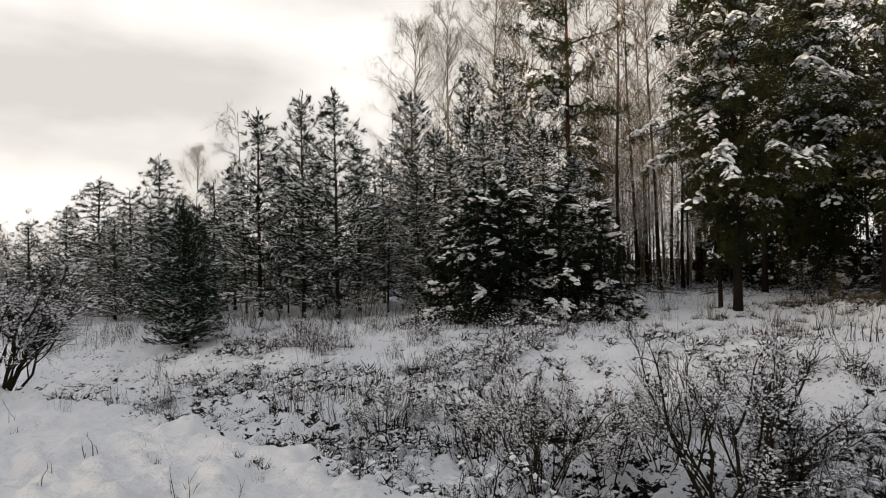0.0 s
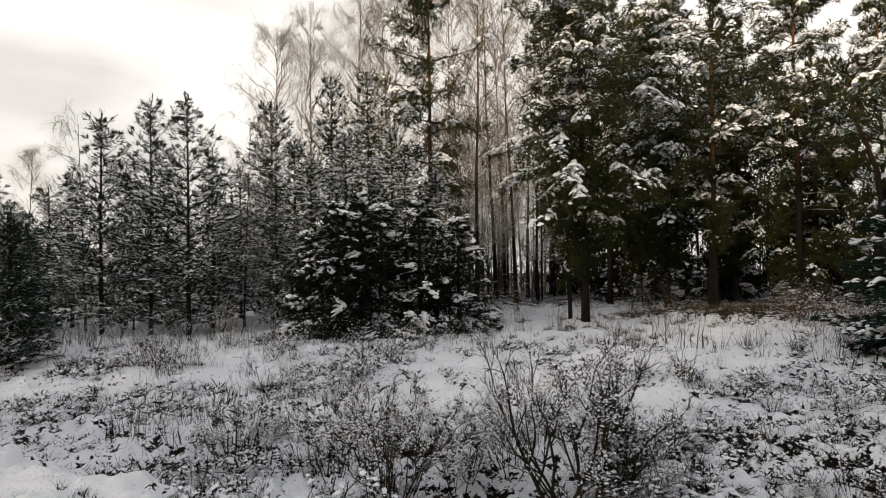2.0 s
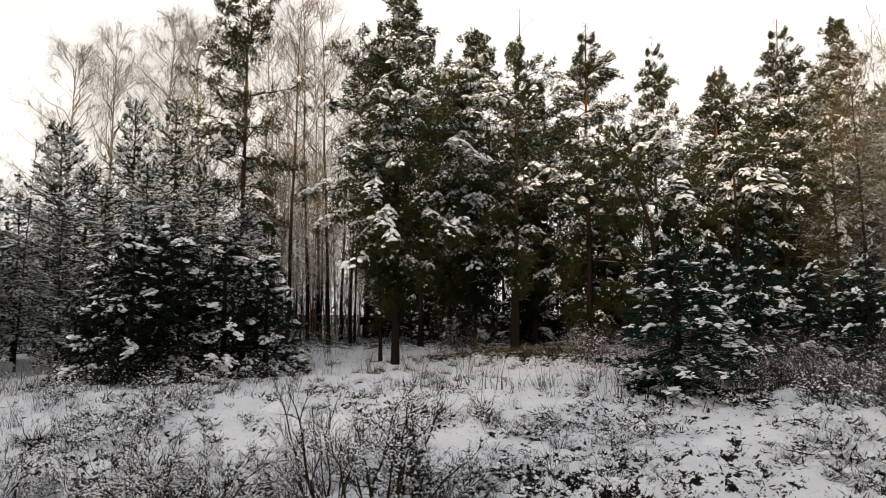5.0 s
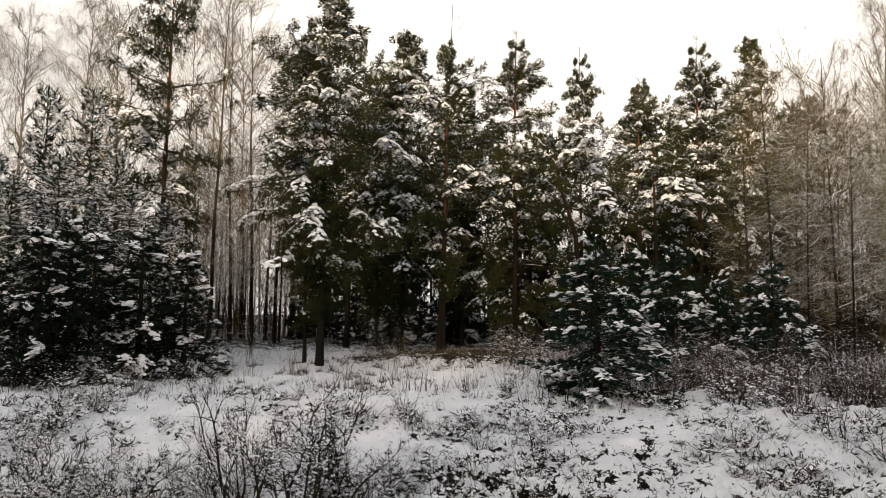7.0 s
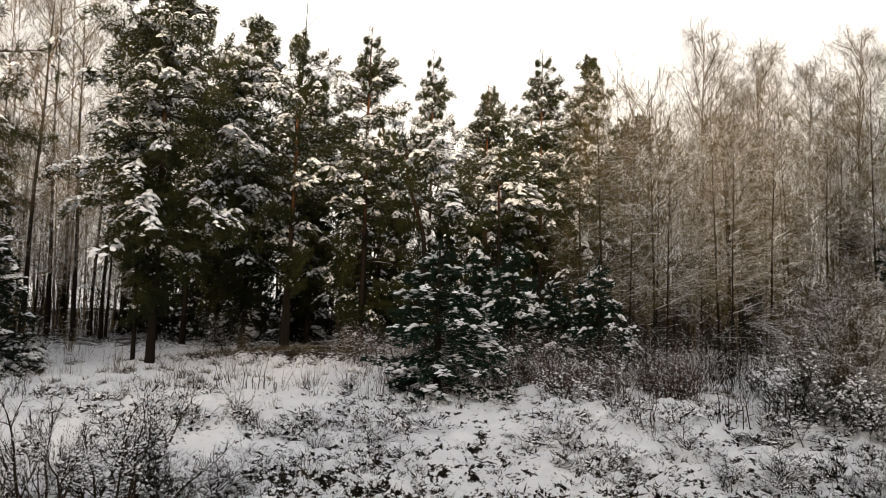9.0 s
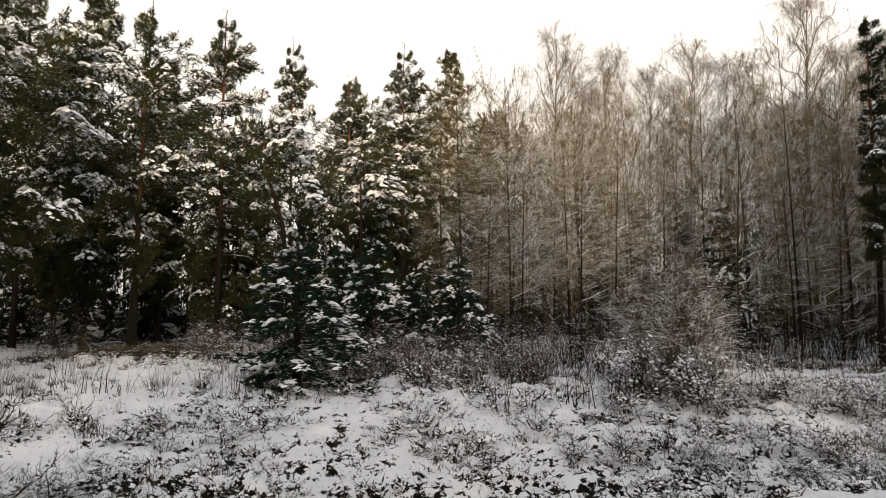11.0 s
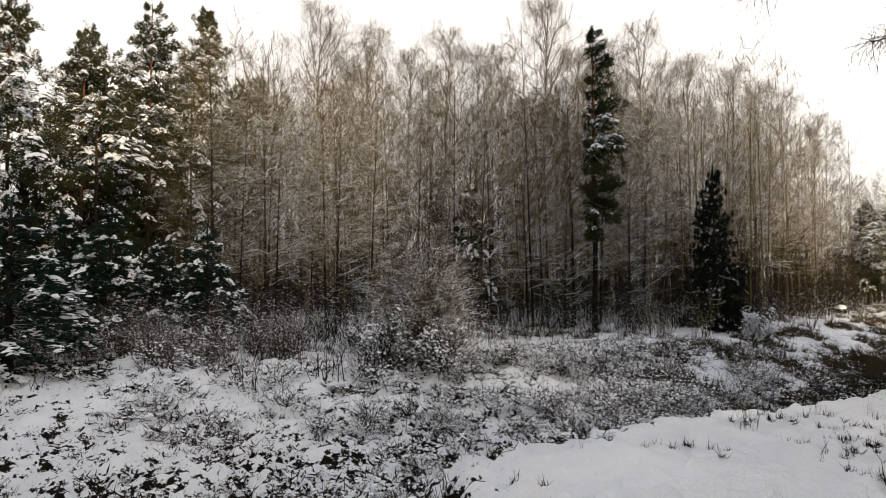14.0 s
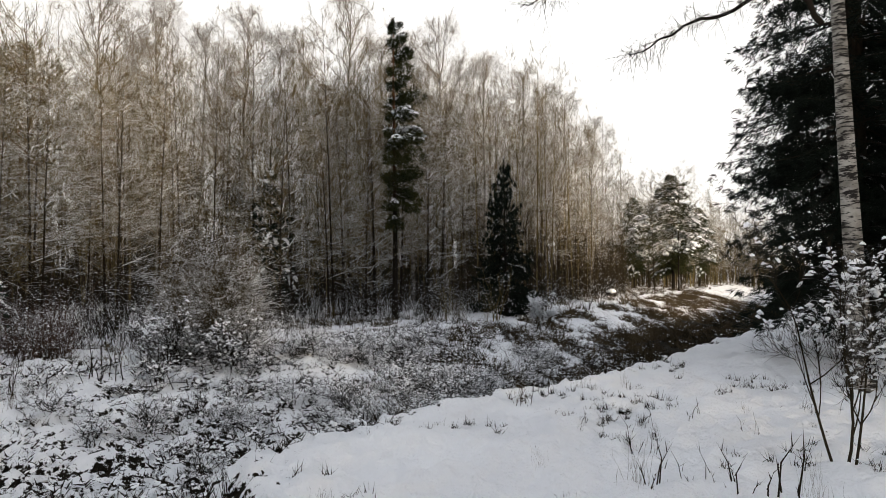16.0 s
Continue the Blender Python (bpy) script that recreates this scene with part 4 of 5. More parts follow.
brush(911, -34, 16, EDGE, 5, 3200, 0.5, 1.3, TWIG_DARK, "snow-specked low undergrowth along the young pines")
brush(912, 38, 66, EDGE, 4.5, 4600, 0.6, 1.7, TWIG_RED, "reddish dry undergrowth specked with snow")
brush(913, 62, 108, EDGE, 9, 4400, 0.6, 2.7, TWIG_DARK, "snow-specked brushwood along the bare trees")
brush(916, 62, 108, EDGE, 6, 2000, 0.4, 1.4, TWIG_FROST, "low snow-lined brushwood along the bare trees")
brush(914, 15, 40, EDGE, 9, 500, 0.4, 1.3, TWIG_DARK, "sparse low undergrowth among the pine trunks")

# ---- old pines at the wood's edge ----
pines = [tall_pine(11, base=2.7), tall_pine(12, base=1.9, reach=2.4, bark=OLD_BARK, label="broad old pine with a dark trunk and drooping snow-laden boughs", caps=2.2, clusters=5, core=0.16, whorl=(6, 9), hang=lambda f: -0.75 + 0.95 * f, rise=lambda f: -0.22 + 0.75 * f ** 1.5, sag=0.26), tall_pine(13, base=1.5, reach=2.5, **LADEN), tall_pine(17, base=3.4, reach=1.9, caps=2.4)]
for kind, az, dist, h, wide in [(0, 10.6, 29, 15.6, 0.85), (1, 23.1, 21, 11.9, 0.92), (3, 21.9, 21.6, 10.6, 0.5), (0, 25.2, 28, 13.0, 0.8), (1, 27.6, 30, 12.6, 0.85), (1, 29.7, 27, 12.8, 0.85), (0, 33.2, 24, 11.2, 0.9), (2, 39.2, 26, 12.4, 0.95),
                                (2, 44.7, 29, 12.7, 0.65), (2, 49.4, 29, 11.2, 0.85), (2, 54.0, 30, 13.1, 0.85), (0, 49.6, 31, 11.7, 0.8), (1, 57.9, 32, 13.5, 0.8),
                                (1, 34.8, 30, 11.6, 0.9), (2, 40.5, 33, 10.5, 0.9)]:
    stand(pines[kind], az, dist, h, 12.0, wide=wide, turn=(az * 53) % 80 - 40, group="old pines at the wood's edge")

# ---- the wood behind: lighter pines ----
thin = dict(clusters=1, cluster=0.80, tufts=8, caps=0.08, blades=4, step=0.30, blade=0.40, slim=0.30, dead=9)
deep = [tall_pine(14, base=4.5, **thin), tall_pine(15, base=5.0, **thin)]
rng = np.random.default_rng(77)
for n in range(38):
    az, dist = rng.uniform(20.5, 62), rng.uniform(31, 58)
    stand(deep[n % 2], az, dist, rng.uniform(8.5, 11.5) + (dist - 30) * 0.05, 12.0, wide=rng.uniform(0.7, 1.0), group="pines deeper in the wood", label="pine standing in the shade of the wood")
# snowy pines where the ditch ends
broad = tall_pine(20, 2.4, 2.7, label="far pine with a broad snowy crown beside the clearing", **{**LADEN, "whorl": (6, 9), "cluster": 0.75, "tufts": 14, "blades": 6, "blade": 0.26, "plate": 0.6, "caps": 3.0})
for az, dist, h, wide in [(111.6, 60, 9.4, 1.2), (108.7, 66, 8.2, 0.9), (113.6, 72, 7.6, 0.9), (-33.6, 58, 7.6, 0.8)]:
    stand(broad, az, dist, h, 12.0, wide=wide, group="far pines")
drop(broad)
for p in pines + deep:
    drop(p)
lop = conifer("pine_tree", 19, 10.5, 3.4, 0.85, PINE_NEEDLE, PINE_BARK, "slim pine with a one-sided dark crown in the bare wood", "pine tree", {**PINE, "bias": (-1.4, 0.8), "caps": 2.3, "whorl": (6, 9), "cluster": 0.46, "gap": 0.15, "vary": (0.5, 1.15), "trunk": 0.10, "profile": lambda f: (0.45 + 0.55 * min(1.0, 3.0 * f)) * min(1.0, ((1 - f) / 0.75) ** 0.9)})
x, y, z = spot(89.3, 24.5)
lop.matrix_world = pose(x, y, z - 0.05)

# a crooked pine with a flat, loaded crown
def bend(k):
    return np.column_stack([0.55 * np.sin(k * 5.2) * np.clip(k * 2 - 0.5, 0, 1), 0.12 * np.sin(k * 4)])


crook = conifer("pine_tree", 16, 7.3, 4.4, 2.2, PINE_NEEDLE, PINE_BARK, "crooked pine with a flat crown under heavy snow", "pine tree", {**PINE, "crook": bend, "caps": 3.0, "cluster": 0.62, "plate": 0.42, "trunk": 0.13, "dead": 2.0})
x, y, z = spot(44.0, 23)
crook.matrix_world = pose(x, y, z, 0, 0, -40)
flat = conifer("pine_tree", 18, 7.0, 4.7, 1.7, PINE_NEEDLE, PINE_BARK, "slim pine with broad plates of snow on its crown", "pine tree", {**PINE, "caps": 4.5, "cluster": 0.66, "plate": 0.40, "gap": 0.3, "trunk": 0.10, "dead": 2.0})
x, y, z = spot(50.8, 24)
flat.matrix_world = pose(x, y, z, 0, 0, 70)

# ---- young pines ----
youngs = [young_pine(21), young_pine(22), young_pine(23, snow=0.16), young_pine(24, snow=0.55, rime=0.35, pad=0.085, rare=1.2)]
for n, (az, dist, h, wide) in enumerate([(-26.0, 30, 5.3, 1.6), (-28.2, 32, 4.4, 1.6), (-23.9, 29, 4.8, 1.6), (-21.9, 33, 6.6, 1.2), (-18.0, 27, 4.9, 1.5), (-14.5, 24, 7.0, 1.1), (-11.2, 23, 7.3, 0.85), (-8.5, 22, 7.2, 1.0),
                                         (-6.8, 24, 6.0, 1.0), (-2.4, 25, 7.7, 1.1), (-0.5, 23, 6.0, 1.2), (2.4, 27, 9.2, 0.8), (5.4, 26, 9.0, 0.85), (7.4, 24, 6.6, 0.9)]):
    stand(youngs[3 if az > -3 else n % 3], az, dist, h, 7.0, wide=wide, group="young pines")
for az, dist, h in [(-30.5, 31, 3.8), (-25.0, 27, 3.6), (-22.5, 26, 4.2), (-20.5, 29, 4.6), (-16.5, 28, 5.6), (-13.0, 27, 5.6), (-10.0, 26, 5.4), (-4.8, 27, 5.6), (-2.0, 22, 4.6), (0.8, 22, 5.2), (3.5, 23, 6.2), (8.5, 23, 5.4), (11.0, 24, 5.0)]:
    stand(youngs[3 if az > 0 else int(az * 7) % 3], az, dist, h, 7.0, wide=1.15 if az > -17 else 1.6, group="young pines")
for p in youngs:
    drop(p)

# ---- spruces ----
darks = [spruce(31), spruce(32, snow=0.2)]
for n, (az, dist, h, wide) in enumerate([(2.9, 18.5, 3.8, 1.0), (6.4, 18.5, 3.6, 1.1), (9.6, 18.8, 3.8, 1.1), (12.8, 19, 3.2, 1.1), (4.8, 19.6, 4.2, 1.0), (0.6, 19.5, 3.0, 0.9)]):
    stand(darks[n % 2], az, dist, h, 3.6, wide=wide, group="dark spruces")
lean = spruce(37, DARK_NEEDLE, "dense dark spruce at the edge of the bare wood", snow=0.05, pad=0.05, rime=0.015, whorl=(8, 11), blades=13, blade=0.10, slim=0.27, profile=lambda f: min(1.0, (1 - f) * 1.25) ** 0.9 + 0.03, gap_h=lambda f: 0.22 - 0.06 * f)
stand(lean, 98.3, 27, 5.9, 3.6, wide=0.58)
drop(lean)
for az, dist, h, wide in [(79.5, 27, 5.5, 0.7), (29.0, 31, 3.5, 1.0), (34.0, 33, 4.0, 1.0), (39.5, 30, 3.0, 1.0), (26.5, 34, 3.8, 1.0)]:
    stand(darks[0], az, dist, h, 3.6, wide=wide, group="spruces in the wood", label="dim spruce standing among the trunks")
for p in darks:
    drop(p)
blues = [spruce(s, BLUE_NEEDLE, "young spruce with frosted blue-green boughs", snow=0.42, pad=0.085, stray=0.24, rime=0.05, rare=2.2, heavy=3.4, bits=8, tip=0.30, sag=0.42) for s in (33, 34)]
for n, (az, dist, h, wide) in enumerate([(45.7, 15.5, 3.3, 1.35), (51.8, 19, 3.5, 1.1), (58.7, 18, 3.1, 1.0), (55.0, 19.5, 2.6, 1.1), (49.0, 20, 3.6, 0.9)]):
    stand(blues[n % 2], az, dist, h, 3.6, wide=wide, group="frosted young spruces")
lone = conifer("young_pine", 36, 3.7, 0.12, 1.15, GREEN_NEEDLE, DARK_BARK, "small bushy green pine at the top of the bank", "pine tree", {**YOUNG, "fronds": 8.0, "whorl": (8, 12), "gap": 0.0, "gap_h": lambda f: 0.17, "frond": 0.34, "blade": 0.12, "blades": 8, "step": 0.12, "vary": (0.7, 1.3), "rise": lambda f: 0.15 + 0.6 * f, "profile": lambda f: (1 - f) ** 0.7 * min(0.85, 0.6 + 0.9 * f) + 0.05, "rime": 0.10, "snow": 0.14, "pad": 0.05})
x, y, z = spot(-20.0, 19.4)
lone.matrix_world = pose(x, y, z - 0.05, 0, 0, 40) @ Matrix.Diagonal((1.15, 1.15, 1.04, 1))
for p in blues:
    drop(p)
# ---- birches ----
birches = [birch(s, limbs=56, subs=13, fine=11, droop=0.5, steep=1.3, twig=TWIG_MAUVE, haze=0.0036, whip=1.4) for s in (41, 42, 43)]
for n, (az, dist, h) in enumerate([(-2.2, 36, 14.4), (0.5, 37, 15.4), (4.0, 36, 16.3), (7.1, 38, 16.8), (66.5, 33, 14.8), (71.2, 33, 13.8), (74.0, 35, 13.3),
                                   (77.1, 32, 13.2), (82.3, 34, 12.5), (85.3, 35, 16.1), (93.5, 36, 14.5), (96.8, 38, 13.5), (99.7, 40, 13.3), (103.4, 44, 12.7), (105.3, 46, 11.6), (-19.6, 50, 10), (68.8, 36, 13.4), (79.6, 36, 13.4), (88.0, 38, 14.4), (90.9, 36, 13.8), (95.2, 39, 13.8), (101.6, 43, 13.0)]):
    stand(birches[n % 3], az, dist, h, 15.0, wide=1.15, group="birches")
for p in birches:
    drop(p)
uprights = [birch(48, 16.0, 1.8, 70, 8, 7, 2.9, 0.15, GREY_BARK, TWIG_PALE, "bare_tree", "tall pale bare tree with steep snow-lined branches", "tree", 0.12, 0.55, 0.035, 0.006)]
for az, dist, h in [(14.3, 29, 16.4), (15.9, 31, 16.0), (17.6, 30, 15.4), (12.4, 33, 15.0), (19.4, 32, 14.5), (13.2, 36, 16), (16.8, 38, 17), (18.6, 36, 15), (20.8, 37, 14)]:
    stand(uprights[0], az, dist, h, 16.0, wide=0.8, group="tall bare trees between the pines")
drop(uprights[0])
snag = birch(49, 13.4, 10.3, 8, 2, 1, 0.8, 0.0, DARK_BARK, TWIG_DARK, "dead_pine", "dead pine with a bare pointed top", "tree", 0.13, 0.5, 0.008)
x, y, z = spot(33.0, 26)
snag.matrix_world = pose(x, y, z)
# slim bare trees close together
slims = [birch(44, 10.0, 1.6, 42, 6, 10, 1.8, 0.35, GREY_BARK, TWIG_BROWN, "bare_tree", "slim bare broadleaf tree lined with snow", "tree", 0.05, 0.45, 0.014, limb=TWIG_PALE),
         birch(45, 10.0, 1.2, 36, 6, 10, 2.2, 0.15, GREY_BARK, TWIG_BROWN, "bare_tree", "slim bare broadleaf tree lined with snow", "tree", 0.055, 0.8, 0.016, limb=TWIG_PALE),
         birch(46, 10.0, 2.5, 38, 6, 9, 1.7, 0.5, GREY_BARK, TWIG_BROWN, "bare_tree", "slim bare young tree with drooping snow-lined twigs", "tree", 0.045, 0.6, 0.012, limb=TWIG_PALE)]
rng = np.random.default_rng(78)
for n in range(90):
    az = rng.uniform(57, 108)
    front = np.interp(az, [57, 64, 75, 85, 92, 97, 101, 108], [22, 21, 22, 24, 28, 36, 44, 62])
    dist = front + 24 * rng.random() ** 1.4
    stand(slims[n % 3 if az < 93 else 2], az, dist, rng.uniform(7.0, 10.2) + (dist - 22) * 0.13, 10.0, wide=rng.uniform(0.9, 1.3), group="bare trees of the thicket")
for n in range(20):
    az, dist = rng.uniform(-6, 10) if n % 2 else rng.uniform(11, 21), rng.uniform(29, 48)
    stand(slims[n % 3], az, dist, rng.uniform(7, 13) * (0.6 if az < 0 else 1.0), 10.0, wide=1.1, group="bare trees behind the pines")
for n in range(22):
    az, dist = 102 + 10.5 * (n + rng.random()) / 22, rng.uniform(54, 78)
    stand(slims[n % 3], az, dist, rng.uniform(8.5, 11.5), 10.0, wide=rng.uniform(1.1, 1.5), group="bare trees at the end of the clearing")
for az, dist, h in [(-4.5, 23, 6.8), (-12.4, 25, 5.6), (-15.6, 26, 7.3), (63.8, 19, 6.4), (61.0, 20, 6.8), (68.5, 21, 7.0), (80.2, 23, 7.0), (84.0, 24, 6.5), (87.0, 25, 6.5), (92.0, 27, 7.0)]:
    stand(slims[2 if az < 70 else 1], az, dist, h, 10.0, wide=1.2, group="bare trees at the wood's edge")
for p in slims:
    drop(p)
feathery = [birch(47, 9.0, 1.5, 64, 5, 5, 1.35, 0.05, DARK_BARK, TWIG_BROWN, "bare_tree", "feathery reddish bare tree with fine upright twigs", "tree", 0.07, 0.7, 0.01)]
for az, dist, h in [(59.2, 22, 9.0), (57.4, 24, 8.2), (61.4, 24, 8.4)]:
    stand(feathery[0], az, dist, h, 9.0, wide=1.0, group="feathery bare trees")
drop(feathery[0])

# ---- undergrowth along the edge ----
thickets = [bush(61, 1.8, 8, 0.7, 9, TWIG_DARK, 40, 0.013, "thicket", "low bare thicket sprinkled with snow", "bush", 0.010),
            bush(62, 1.8, 9, 0.5, 8, TWIG_BROWN, 40, 0.013, "thicket", "low bare thicket sprinkled with snow", "bush", 0.009),
            bush(63, 1.8, 10, 0.6, 8, TWIG_RED, 30, 0.013, "thicket", "dense reddish dry undergrowth", "bush", 0.009)]
rng = np.random.default_rng(79)
for n in range(60):
    az = rng.uniform(-33, 108)
    edge = np.interp(az, [-33, -15, 0, 14, 16, 36, 40, 48, 60, 72, 85, 97, 108], [24, 20, 18, 17, 24, 25, 19, 16, 16, 18, 20, 24, 34])
    dist = edge + rng.exponential(2.4) + 0.2
    kind = 2 if 40 < az < 62 and rng.random() < 0.75 else rng.integers(0, 2)
    stand(thickets[kind], az, dist, rng.uniform(0.8, 2.0) if az > 14 else rng.uniform(0.7, 1.5), 1.8, wide=rng.uniform(0.9, 1.4), group="undergrowth at the wood's edge")
for n in range(12):
    az, dist = rng.uniform(41, 62), rng.uniform(15.3, 18.5)
    stand(thickets[2], az, dist, rng.uniform(0.9, 1.5), 1.8, wide=rng.uniform(0.9, 1.3), group="undergrowth at the wood's edge")
# low dark scrub in the ditch and on its slope, in groups
low = [dome_bush(77, 0.5, 0.45, 16, 8, TWIG_FROST, 0.40, 0.028, "low dark scrub in the ditch", 0.008), dome_bush(78, 0.5, 0.55, 18, 8, TWIG_FROST, 0.65, 0.030, "low dark scrub dusted with snow in the ditch", 0.008)]
for n in range(150):
    u = rng.uniform(-11, 20)
    lo, hi = float(vn_of(u)) + 1.2, float(vf_of(u)) + 0.3
    v = rng.uniform(lo, hi)
    x, y = u * U + v * V
    if noise.noise((x * 0.42, y * 0.42, 5.0)) + rng.normal(0, 0.08) > 0.02:
        stand(low[n % 2], math.degrees(math.atan2(x, y)), math.hypot(x, y), rng.uniform(0.25, 0.7), 0.5, wide=rng.uniform(0.9, 1.4), group="scrub in the ditch")
for p in low:
    drop(p)
for p in thickets:
    drop(p)
ball = dome_bush(64, 3.4, 1.5, 120, 36, TWIG_DOME, 0.55, 0.014, "large rounded bush of fine brown twigs under snow", 0.013)
x, y, z = spot(75.1, 16.6)
ball.matrix_world = pose(x, y, z, 0, 0, 20)
old = forked_bush(65, 2.3, 9, 0.75, 4, 0.040, 9, 0.42, 0.026, label="dark spreading bush with thick arching stems on the bank")
x, y, z = spot(-31.4, 12.8)
old.matrix_world = pose(x, y, z, 0, 0, 75)
shrubs = [dome_bush(73, 0.9, 1.1, 44, 13, TWIG_DARK, 0.75, 0.034), dome_bush(74, 0.9, 1.3, 44, 13, TWIG_DARK, 0.55, 0.034, "dense dark shrub dusted with snow"), dome_bush(76, 0.9, 0.9, 36, 13, TWIG_DARK, 0.85, 0.036)]
for n, (az, dist, h, wide) in enumerate([(72.8, 15.0, 1.3, 1.0), (76.2, 15.2, 1.2, 1.0), (84.0, 12.2, 0.6, 1.2), (85.6, 13.4, 0.75, 1.1), (87.6, 12.6, 0.7, 1.3), (88.8, 14.4, 0.85, 1.2), (90.4, 13.2, 0.75, 1.2), (91.6, 15.2, 0.9, 1.1), (92.8, 13.6, 0.7, 1.2),
                                         (94.0, 15.6, 0.85, 1.1), (95.2, 14.2, 0.65, 1.2), (96.6, 16.4, 0.8, 1.1), (97.6, 15.0, 0.6, 1.1), (89.6, 17.0, 1.0, 1.0), (86.4, 16.6, 0.9, 1.0), (82.2, 16.4, 0.8, 1.0), (98.8, 18.0, 0.7, 1.2), (79.8, 13.6, 0.5, 1.2), (77.0, 12.2, 0.45, 1.2), (100.4, 20.5, 0.7, 1.2), (38.6, 8.6, 0.42, 0.9), (29.0, 8.6, 0.40, 0.8), (-2.0, 11.0, 0.5, 0.9)]):
    stand(shrubs[n % 3], az, dist, h, 0.9, wide=wide, group="snowy shrubs on the far slope")
for p in shrubs:
    drop(p)
for az, dist, seed, h, stems, lean, forks, thick, fine, snow, label in [
        (21.2, 7.3, 66, 2.0, 7, 0.58, 3, 0.027, 7, 0.45, "open bush with long dark arching stems in the ditch"), (7.2, 7.9, 68, 1.55, 8, 0.55, 3, 0.013, 9, 0.30, "twiggy dark bush in the ditch"),
        (16.6, 8.8, 69, 1.15, 9, 0.60, 3, 0.010, 8, 0.40, "twiggy bush dusted with snow in the ditch"), (12.4, 8.3, 70, 1.0, 9, 0.55, 3, 0.009, 8, 0.35, "twiggy bush dusted with snow in the ditch"),
        (2.6, 9.2, 71, 1.05, 7, 0.45, 3, 0.009, 7, 0.25, "twiggy dark bush in the ditch"), (-5.0, 10.2, 99, 1.0, 8, 0.6, 3, 0.009, 8, 0.3, "twiggy bush dusted with snow in the ditch")]:
    b = forked_bush(seed, h, stems, lean, forks, thick, fine, snow * 1.4, 0.018, TWIG_DARK, label=label)
    x, y, z = spot(az, dist)
    b.matrix_world = pose(x, y, z, 0, 0, seed * 47)
b = dome_bush(67, 1.45, 0.72, 46, 26, TWIG_FROST, 0.9, 0.028, "dense dark bush clotted with snow in the ditch", 0.013, 0.0)
x, y, z = spot(24.4, 7.9)
b.matrix_world = pose(x, y, z, 0, 0, 29)
tiny = forked_bush(72, 1.5, 3, 0.5, 4, 0.022, 8, 0.7, 0.040, TWIG_DARK, "sapling", "small snow-covered sapling on the brim", "sapling")
x, y, z = spot(101.0, 24.0)
tiny.matrix_world = pose(x, y, z, 0, 0, 30)

# ---- weeds and tussocks ----
clumps = [clump(81, 0.7, r=0.0035), clump(82, 0.9, 20, 0.3, GRASS_DRY, r=0.0035), clump(83, 0.5, 30, 0.3, GRASS_DARK, r=0.0035)]
rng = np.random.default_rng(80)
for n in range(300):
    u = rng.uniform(-14, 24)
    lo, hi = float(vn_of(u)) + 0.6, float(vf_of(u)) + 3.5
    v = lo + (hi - lo) * rng.random()
    x, y = u * U + v * V
    if noise.noise((x * 0.42, y * 0.42, 5.0)) + rng.normal(0, 0.12) > -0.05:
        stand(clumps[rng.integers(0, 3)], math.degrees(math.atan2(x, y)), math.hypot(x, y), rng.uniform(0.35, 1.0), 0.75, group="withered weeds")
for n in range(90):
    u = rng.uniform(-9, 16)
    v = float(vn_of(u)) - rng.uniform(0.1, 5.5)
    x, y = u * U + v * V
    if math.hypot(x, y) > 3.2:
        stand(clumps[rng.integers(0, 3)], math.degrees(math.atan2(x, y)), math.hypot(x, y), rng.uniform(0.15, 0.42), 0.75, wide=0.8, group="withered weeds on the near bank")
reeds = clump(87, 1.0, 9, 0.22, GRASS_DARK, "reed_clump", "tall thin dry stalks standing in the snow", "stalks", r=0.008)
for az, dist, h in [(28.8, 16.0, 1.25), (31.2, 15.5, 1.1), (33.0, 15.6, 0.8), (38.5, 15.9, 0.9), (27.0, 15.0, 0.8), (36.0, 14.6, 0.7), (42.0, 15.0, 1.0), (44.0, 14.4, 0.9), (47.5, 14.0, 0.8), (-9.0, 11.5, 0.9), (-4.0, 10.5, 1.0), (0.5, 9.5, 1.1),
                    (3.5, 9.2, 1.2), (-13, 12, 0.8), (62, 13.5, 1.2), (68, 14.0, 1.4), (71.5, 14.5, 1.3), (79, 15, 1.0)]:
    stand(reeds, az, dist, h, 1.0, wide=1.2, group="tall dry stalks")
drop(reeds)
thistle = clump(88, 0.5, 5, 0.16, GRASS_DARK, "dead_thistle", "black dead weed standing in the near snow", "weed", r=0.007)
for az, dist, h in [(107.6, 6.0, 0.5), (110.2, 6.1, 0.42), (112.8, 6.0, 0.5), (116.0, 6.15, 0.62), (107.0, 7.1, 0.5), (-18.9, 5.6, 0.38), (-15.0, 5.5, 0.2), (-25.2, 7.3, 0.3), (-31.9, 7.9, 0.35), (-30.8, 9.2, 0.45), (-27.6, 6.4, 0.3), (103, 7.8, 0.3), (111, 8.4, 0.35), (99, 9.0, 0.35), (114.5, 8.0, 0.3)]:
    stand(thistle, az, dist, h, 0.5, group="dead weeds on the near bank")
drop(thistle)
for p in clumps:
    drop(p)
tufts = [tussock(s) for s in (84, 85, 86)]
for n in range(260):
    u = rng.uniform(-13, 22)
    lo, hi = float(vn_of(u)) + 0.3, float(vf_of(u)) + 1.0
    v = rng.uniform(lo, hi)
    x, y = u * U + v * V
    if u < 7 and noise.noise((x * 0.55, y * 0.55, 5.0)) + rng.normal(0, 0.12) < -0.05:
        continue
    stand(tufts[n % 3], math.degrees(math.atan2(x, y)), math.hypot(x, y), rng.uniform(0.15, 0.38), 0.3, wide=1.3, group="tussocks on the slope")
for p in tufts:
    drop(p)

